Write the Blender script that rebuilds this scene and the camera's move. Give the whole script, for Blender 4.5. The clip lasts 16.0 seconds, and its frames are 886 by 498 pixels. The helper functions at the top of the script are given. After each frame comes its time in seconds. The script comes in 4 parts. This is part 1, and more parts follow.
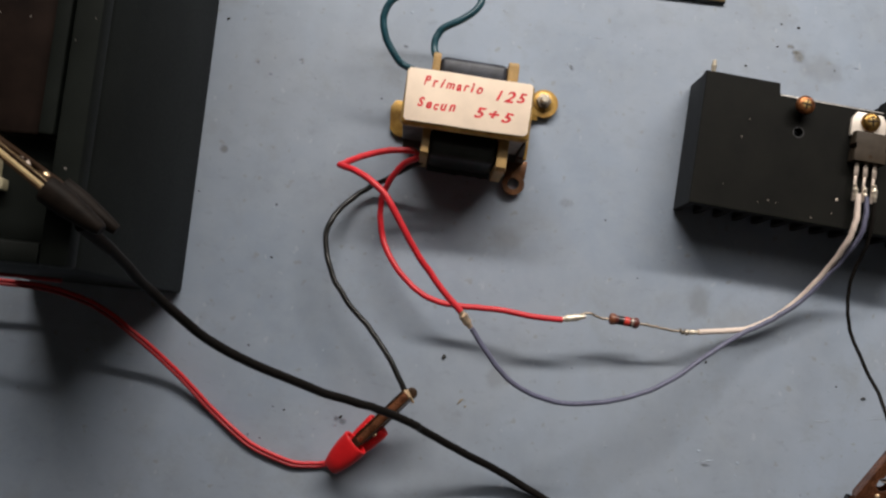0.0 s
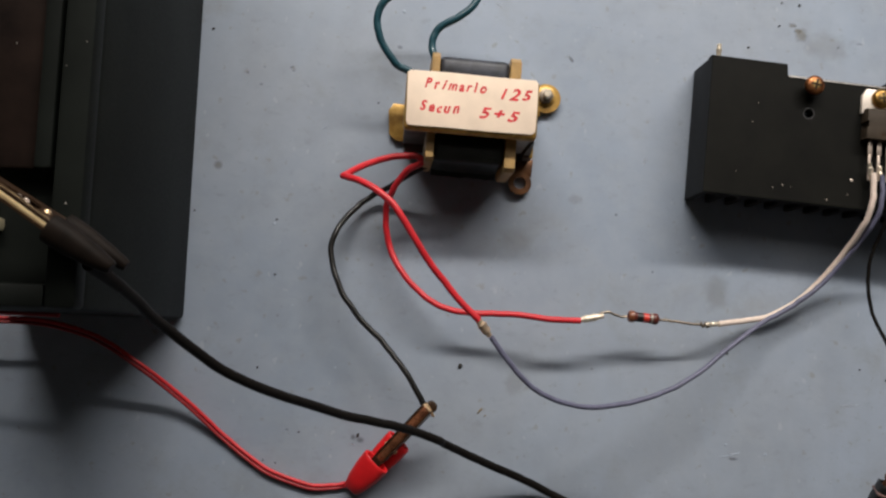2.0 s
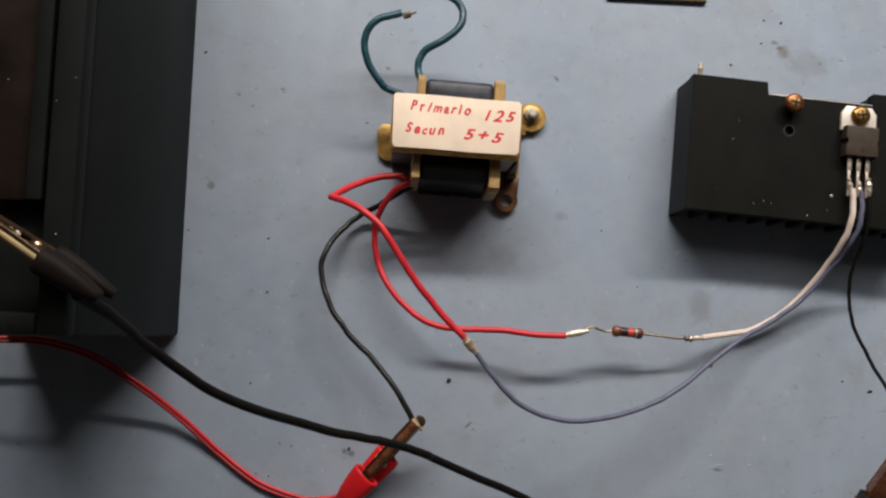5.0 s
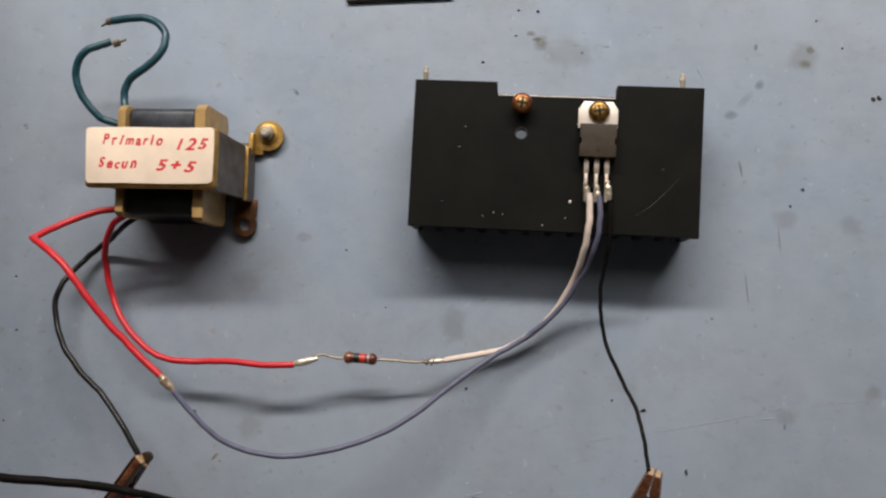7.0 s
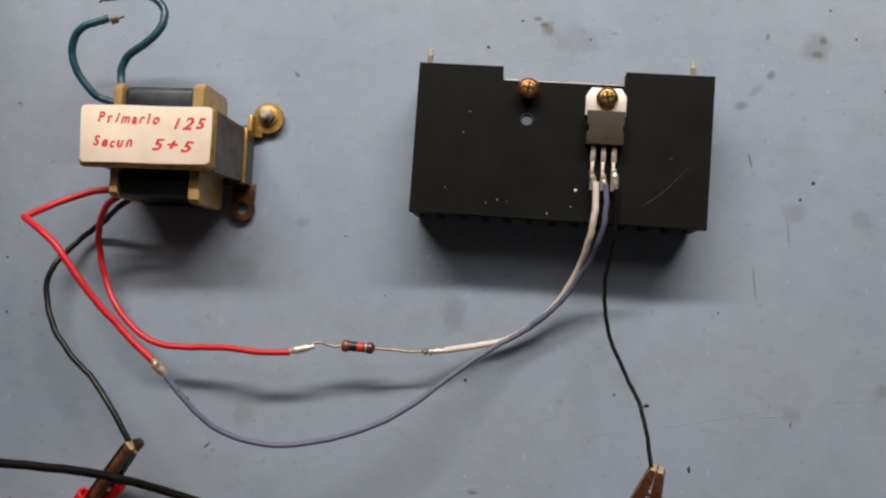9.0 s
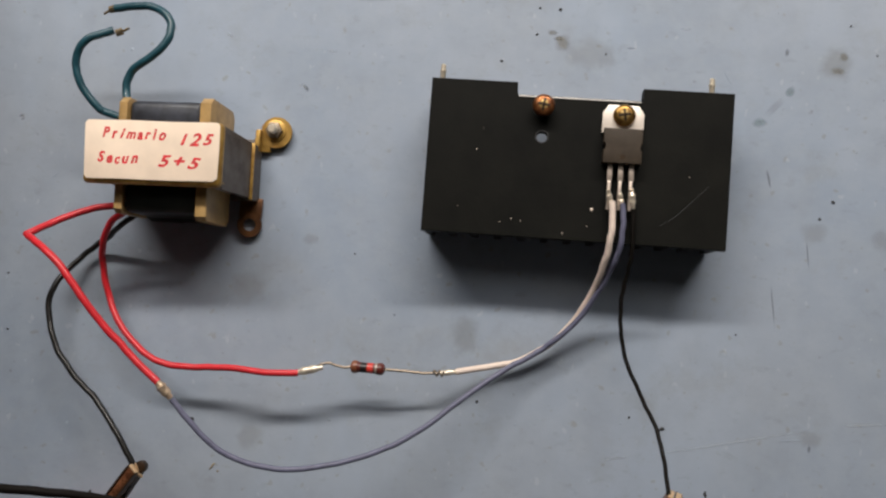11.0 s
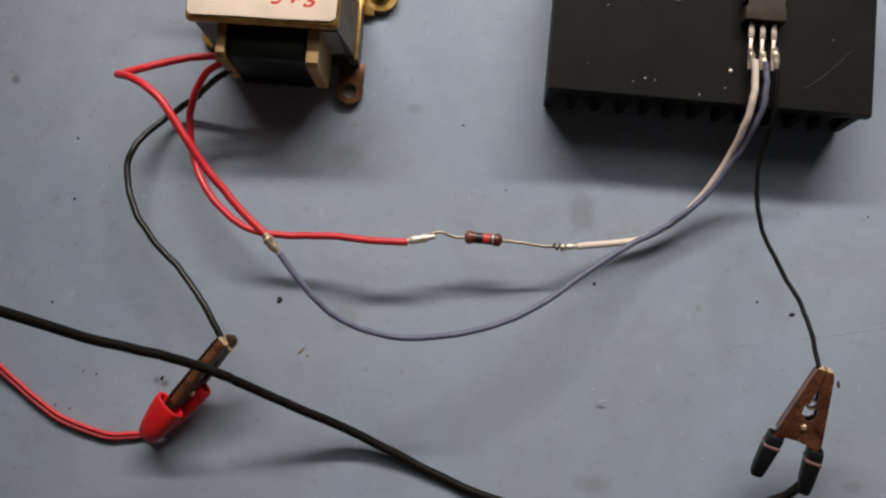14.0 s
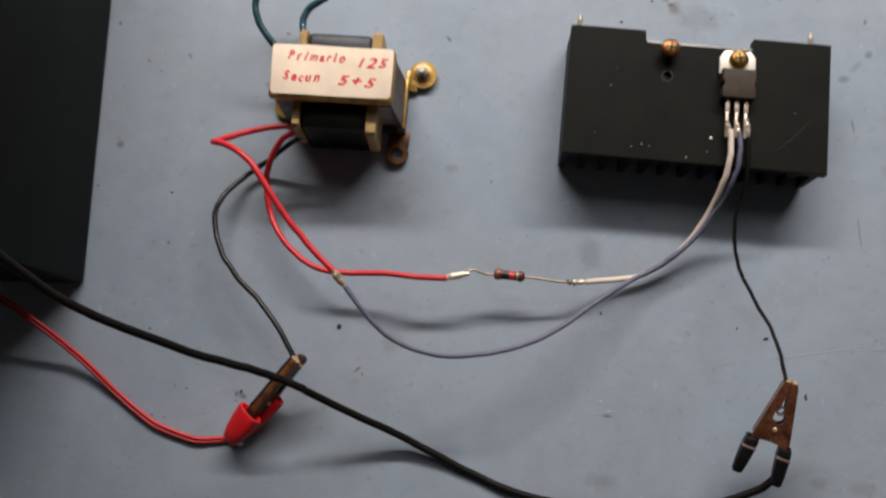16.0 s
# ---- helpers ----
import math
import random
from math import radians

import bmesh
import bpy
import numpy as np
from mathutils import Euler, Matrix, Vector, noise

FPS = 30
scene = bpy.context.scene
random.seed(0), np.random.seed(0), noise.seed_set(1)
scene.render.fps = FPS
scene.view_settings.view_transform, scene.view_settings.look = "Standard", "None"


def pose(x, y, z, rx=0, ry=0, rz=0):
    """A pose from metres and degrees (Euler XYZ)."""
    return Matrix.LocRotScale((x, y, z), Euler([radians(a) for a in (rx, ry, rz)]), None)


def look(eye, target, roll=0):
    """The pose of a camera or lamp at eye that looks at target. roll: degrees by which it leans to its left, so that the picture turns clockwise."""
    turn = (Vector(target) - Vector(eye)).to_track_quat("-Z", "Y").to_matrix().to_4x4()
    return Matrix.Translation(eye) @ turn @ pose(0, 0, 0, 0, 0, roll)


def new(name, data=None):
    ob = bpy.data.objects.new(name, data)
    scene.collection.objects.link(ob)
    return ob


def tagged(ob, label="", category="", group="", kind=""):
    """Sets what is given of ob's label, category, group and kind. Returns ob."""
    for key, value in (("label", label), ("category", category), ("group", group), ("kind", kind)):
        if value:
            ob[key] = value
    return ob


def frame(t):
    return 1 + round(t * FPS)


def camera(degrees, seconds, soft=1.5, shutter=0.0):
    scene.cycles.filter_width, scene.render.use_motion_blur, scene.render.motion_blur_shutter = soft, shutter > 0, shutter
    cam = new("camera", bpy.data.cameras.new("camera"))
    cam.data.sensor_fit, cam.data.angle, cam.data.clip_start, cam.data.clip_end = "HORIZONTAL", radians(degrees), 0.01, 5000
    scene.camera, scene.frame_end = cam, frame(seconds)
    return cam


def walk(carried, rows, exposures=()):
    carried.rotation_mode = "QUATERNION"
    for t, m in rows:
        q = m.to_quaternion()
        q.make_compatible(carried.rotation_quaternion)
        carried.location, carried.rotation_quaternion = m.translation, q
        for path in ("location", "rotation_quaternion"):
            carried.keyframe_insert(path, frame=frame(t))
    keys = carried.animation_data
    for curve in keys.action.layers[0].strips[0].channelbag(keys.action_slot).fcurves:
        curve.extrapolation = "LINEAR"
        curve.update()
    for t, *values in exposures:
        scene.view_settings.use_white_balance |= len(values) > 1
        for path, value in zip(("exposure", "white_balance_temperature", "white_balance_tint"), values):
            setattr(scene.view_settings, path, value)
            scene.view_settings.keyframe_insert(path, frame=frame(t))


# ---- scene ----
cam = camera(51.48, 16.0, 2.3, 0.4)
PATH = [
    (0, (-0.0552, -0.0305, 0.2744), (-0.0474, -0.0032, 0.0260), 25.68),
    (0.5, (-0.0624, -0.0242, 0.2734), (-0.0530, 0.0021, 0.0250), 27.91),
    (1, (-0.0672, -0.0287, 0.2696), (-0.0561, 0.0006, 0.0215), 27.92),
    (1.5, (-0.0630, -0.0374, 0.2625), (-0.0498, -0.0079, 0.0146), 30.63),
    (2, (-0.0657, -0.0261, 0.2654), (-0.0504, -0.0007, 0.0172), 37.16),
    (2.5, (-0.0654, -0.0234, 0.2671), (-0.0506, 0.0027, 0.0189), 36.01),
    (3, (-0.0653, -0.0236, 0.2678), (-0.0511, 0.0029, 0.0196), 34.61),
    (3.5, (-0.0646, -0.0245, 0.2686), (-0.0497, 0.0016, 0.0204), 35.81),
    (5.8, (-0.0514, -0.0199, 0.2727), (-0.0433, 0.0040, 0.0240), 23.88),
    (6, (-0.0339, -0.0194, 0.2717), (-0.0285, 0.0025, 0.0227), 17.94),
    (6.5, (0.0249, -0.0039, 0.2669), (0.0107, 0.0132, 0.0178), -37.19),
    (7, (0.0529, 0.0038, 0.2597), (0.0295, 0.0178, 0.0112), -56.18),
    (7.5, (0.0581, 0.0014, 0.2561), (0.0309, 0.0152, 0.0080), -60.08),
    (8, (0.0599, 0.0011, 0.2536), (0.0343, 0.0148, 0.0053), -58.61),
    (8.5, (0.0547, -0.0003, 0.2538), (0.0311, 0.0145, 0.0054), -54.12),
    (9, (0.0518, 0.0008, 0.2539), (0.0288, 0.0148, 0.0053), -54.66),
    (9.2, (0.0515, 0.0003, 0.2535), (0.0280, 0.0145, 0.0050), -54.49),
    (11.3, (0.0441, 0.0071, 0.2491), (0.0231, 0.0207, 0.0003), -52.90),
    (11.5, (0.0412, 0.0075, 0.2502), (0.0226, 0.0184, 0.0011), -55.86),
    (12, (0.0226, -0.0175, 0.2459), (0.0119, 0.0035, -0.0029), -22.33),
    (12.5, (0.0085, -0.0350, 0.2439), (-0.0035, -0.0069, -0.0042), -17.43),
    (13, (0.0091, -0.0439, 0.2413), (-0.0039, -0.0132, -0.0065), -17.48),
    (13.5, (0.0041, -0.0411, 0.2381), (-0.0076, -0.0129, -0.0100), -17.11),
    (14, (0.0063, -0.0420, 0.2299), (-0.0020, -0.0133, -0.0184), -10.58),
    (14.5, (0.0065, -0.0395, 0.2320), (-0.0058, -0.0112, -0.0161), -18.45),
    (15, (0.0082, -0.0449, 0.2387), (-0.0052, -0.0115, -0.0087), -16.52),
    (15.5, (0.0079, -0.0606, 0.2499), (-0.0064, -0.0201, 0.0037), -14.08),
    (16, (-0.0001, -0.0521, 0.2765), (-0.0108, -0.0106, 0.0302), -8.91),
]
walk(cam, [(t, look(eye, target, roll)) for t, eye, target, roll in PATH])

# ---- light: daylight from one window in a plain room ----
scene.view_settings.exposure = 0.0
world = bpy.data.worlds.new("world")
scene.world = world
world.use_nodes = True
wn = world.node_tree.nodes
sky = wn.new("ShaderNodeTexSky")
sky.sky_type = "NISHITA"
sky.sun_disc = False
sky.sun_elevation, sky.sun_rotation = radians(42), radians(180)
world.node_tree.links.new(sky.outputs[0], wn["Background"].inputs[0])
wn["Background"].inputs[1].default_value = 0.1

WINDOW_Y, WINDOW_Z = 0.61, 0.545       # the bright low strip of the window, above the bench top
lamp = bpy.data.lights.new("window_daylight", "AREA")
lamp.shape, lamp.size, lamp.size_y = "RECTANGLE", 1.00, 0.044
lamp.energy, lamp.color = 9.0, (1.0, 0.935, 0.865)
window_light = new("window_daylight", lamp)
window_light.matrix_world = look((0.02, WINDOW_Y, WINDOW_Z), (0.08, 0.0, 0.0))
# a broad weaker fill lamp, added in the same unseen opening to soften shadows
upper = bpy.data.lights.new("upper_window_fill", "AREA")
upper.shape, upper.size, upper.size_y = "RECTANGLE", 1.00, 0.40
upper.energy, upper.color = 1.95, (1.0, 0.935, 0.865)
upper_light = new("upper_window_fill", upper)
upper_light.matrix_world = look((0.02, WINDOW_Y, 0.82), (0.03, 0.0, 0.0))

MM = 0.001
PLACE = [Matrix.Identity(4)]        # where, and at what size, the thing that is being drawn stands


# ---- materials ----
def mat(name, color, rough=0.5, metal=0.0, vary=0.15, scale=400.0, bump=0.1, grain=3000.0, tint=None, coat=0.0, spec=0.5):
    """Two scales of noise: broad stains in the colour and the gloss, fine grain in the relief."""
    m = bpy.data.materials.new(name)
    m.use_nodes = True
    nt = m.node_tree
    n, l = nt.nodes, nt.links
    b = n["Principled BSDF"]
    co = n.new("ShaderNodeTexCoord")
    big, fine = n.new("ShaderNodeTexNoise"), n.new("ShaderNodeTexNoise")
    big.inputs["Scale"].default_value, big.inputs["Detail"].default_value, big.inputs["Roughness"].default_value = scale, 5.0, 0.6
    fine.inputs["Scale"].default_value, fine.inputs["Detail"].default_value = grain, 3.0
    for t in (big, fine):
        l.new(co.outputs["Object"], t.inputs["Vector"])
    ramp = n.new("ShaderNodeValToRGB")
    lo = tint or tuple(c * (1 - vary) for c in color)
    ramp.color_ramp.elements[0].position, ramp.color_ramp.elements[1].position = 0.32, 0.68
    ramp.color_ramp.elements[0].color = (*lo, 1)
    ramp.color_ramp.elements[1].color = (*(min(1.0, c * (1 + vary * 0.5)) for c in color), 1)
    l.new(big.outputs["Fac"], ramp.inputs["Fac"])
    l.new(ramp.outputs["Color"], b.inputs["Base Color"])
    rr = n.new("ShaderNodeMapRange")
    rr.inputs["To Min"].default_value, rr.inputs["To Max"].default_value = max(0.02, rough - 0.1), min(1.0, rough + 0.12)
    l.new(fine.outputs["Fac"], rr.inputs["Value"])
    l.new(rr.outputs["Result"], b.inputs["Roughness"])
    b.inputs["Metallic"].default_value = metal
    b.inputs["Coat Weight"].default_value = coat
    b.inputs["Specular IOR Level"].default_value = spec
    if bump:
        bp = n.new("ShaderNodeBump")
        bp.inputs["Strength"].default_value, bp.inputs["Distance"].default_value = bump, 0.0002
        l.new(fine.outputs["Fac"], bp.inputs["Height"])
        l.new(bp.outputs["Normal"], b.inputs["Normal"])
    return m


def bench_paint():
    """Old blue-grey gloss paint: cloudy fading, faint brush marks, grime and small pits."""
    m = bpy.data.materials.new("bench_paint")
    m.use_nodes = True
    nt = m.node_tree
    n, l = nt.nodes, nt.links
    b = n["Principled BSDF"]
    co = n.new("ShaderNodeTexCoord")

    def noise_tex(scale, detail=5.0, stretch=None, rough=0.55):
        t = n.new("ShaderNodeTexNoise")
        t.inputs["Scale"].default_value, t.inputs["Detail"].default_value, t.inputs["Roughness"].default_value = scale, detail, rough
        if stretch:
            mp = n.new("ShaderNodeMapping")
            mp.inputs["Scale"].default_value = stretch
            mp.inputs["Rotation"].default_value = (0, 0, 0.06)
            l.new(co.outputs["Object"], mp.inputs["Vector"])
            l.new(mp.outputs["Vector"], t.inputs["Vector"])
        else:
            l.new(co.outputs["Object"], t.inputs["Vector"])
        return t

    def ramp(src, p0, p1, c0=0.0, c1=1.0):
        r = n.new("ShaderNodeMapRange")
        r.inputs["From Min"].default_value, r.inputs["From Max"].default_value = p0, p1
        r.inputs["To Min"].default_value, r.inputs["To Max"].default_value = c0, c1
        l.new(src, r.inputs["Value"])
        return r.outputs["Result"]

    def mix(fac, a, c):
        x = n.new("ShaderNodeMix")
        x.data_type = "RGBA"
        l.new(fac, x.inputs["Factor"])
        if isinstance(a, tuple):
            x.inputs[6].default_value = (*a, 1)
        else:
            l.new(a, x.inputs[6])
        x.inputs[7].default_value = (*c, 1)
        return x.outputs[2]

    cloud = noise_tex(16.0, 6.0)
    blot = noise_tex(60.0, 6.0, rough=0.65)
    dirt = noise_tex(34.0, 8.0, rough=0.7)
    speck = noise_tex(420.0, 2.0)
    fleck = noise_tex(310.0, 3.0, rough=0.5)
    chip = noise_tex(270.0, 2.0, (1.3, 0.8, 1.0), rough=0.5)
    fine = noise_tex(1600.0, 3.0)
    patch = noise_tex(7.0, 3.0)
    mott = noise_tex(150.0, 5.0, rough=0.6)
    smear = noise_tex(11.0, 5.0, (1.6, 0.7, 1.0), rough=0.65)
    flake = noise_tex(230.0, 4.0, (0.8, 1.3, 1.0), rough=0.6)
    wipe = noise_tex(26.0, 5.0, (0.6, 2.2, 1.0), rough=0.6)
    c = mix(ramp(cloud.outputs["Fac"], 0.33, 0.67), (0.281, 0.337, 0.422), (0.358, 0.410, 0.496))
    c = mix(ramp(patch.outputs["Fac"], 0.40, 0.66, 0.0, 0.55), c, (0.318, 0.345, 0.385))
    c = mix(ramp(wipe.outputs["Fac"], 0.48, 0.72, 0.0, 0.45), c, (0.285, 0.330, 0.395))
    c = mix(ramp(blot.outputs["Fac"], 0.46, 0.78, 0.0, 0.60), c, (0.272, 0.308, 0.360))
    c = mix(ramp(mott.outputs["Fac"], 0.42, 0.72, 0.0, 0.35), c, (0.385, 0.430, 0.490))
    c = mix(ramp(smear.outputs["Fac"], 0.50, 0.70, 0.0, 0.45), c, (0.370, 0.445, 0.560))
    c = mix(ramp(flake.outputs["Fac"], 0.60, 0.74, 0.0, 0.40), c, (0.235, 0.265, 0.300))
    c = mix(ramp(dirt.outputs["Fac"], 0.55, 0.76, 0.0, 0.50), c, (0.240, 0.250, 0.240))
    c = mix(ramp(fleck.outputs["Fac"], 0.66, 0.72, 0.0, 0.38), c, (0.235, 0.225, 0.165))
    c = mix(ramp(chip.outputs["Fac"], 0.69, 0.74, 0.0, 0.40), c, (0.46, 0.50, 0.55))
    c = mix(ramp(speck.outputs["Fac"], 0.72, 0.78, 0.0, 0.50), c, (0.17, 0.17, 0.17))
    l.new(c, b.inputs["Base Color"])
    l.new(ramp(blot.outputs["Fac"], 0.3, 0.7, 0.42, 0.60), b.inputs["Roughness"])
    b.inputs["Specular IOR Level"].default_value = 0.35
    add = n.new("ShaderNodeMath")
    add.operation = "ADD"
    l.new(mott.outputs["Fac"], add.inputs[0])
    l.new(ramp(fine.outputs["Fac"], 0, 1, 0, 0.25), add.inputs[1])
    bp = n.new("ShaderNodeBump")
    bp.inputs["Strength"].default_value, bp.inputs["Distance"].default_value = 0.12, 0.0006
    l.new(add.outputs[0], bp.inputs["Height"])
    l.new(bp.outputs["Normal"], b.inputs["Normal"])
    return m


def stain_mat(name, color, strength, size=0.62):
    """A thin dried film: strongest in the middle, with a ragged, broken rim."""
    m = mat(name, color, 0.6, 0.0, 0.3, 500.0, 0.05)
    nt = m.node_tree
    n, l = nt.nodes, nt.links
    co = n.new("ShaderNodeTexCoord")
    ns = n.new("ShaderNodeTexNoise")
    ns.inputs["Scale"].default_value, ns.inputs["Detail"].default_value, ns.inputs["Roughness"].default_value = 260.0, 4.0, 0.55
    l.new(co.outputs["Object"], ns.inputs["Vector"])
    grad = n.new("ShaderNodeTexGradient")
    grad.gradient_type = "SPHERICAL"
    mp = n.new("ShaderNodeMapping")
    mp.vector_type = "POINT"
    mp.inputs["Location"].default_value, mp.inputs["Scale"].default_value = (-1, -1, 0), (2, 2, 0)
    l.new(co.outputs["Generated"], mp.inputs["Vector"])
    l.new(mp.outputs["Vector"], grad.inputs["Vector"])
    a = n.new("ShaderNodeMath")
    a.operation = "MULTIPLY_ADD"
    l.new(ns.outputs["Fac"], a.inputs[0])
    a.inputs[1].default_value = 1.0
    a.inputs[2].default_value = -0.52
    s = n.new("ShaderNodeMath")
    s.operation = "ADD"
    l.new(a.outputs[0], s.inputs[0])
    l.new(grad.outputs["Fac"], s.inputs[1])
    r = n.new("ShaderNodeMapRange")
    r.interpolation_type = "SMOOTHSTEP"
    r.inputs["From Min"].default_value, r.inputs["From Max"].default_value = 0.12, size
    r.inputs["To Min"].default_value, r.inputs["To Max"].default_value = 0.0, strength
    l.new(s.outputs[0], r.inputs["Value"])
    l.new(r.outputs["Result"], n["Principled BSDF"].inputs["Alpha"])
    return m


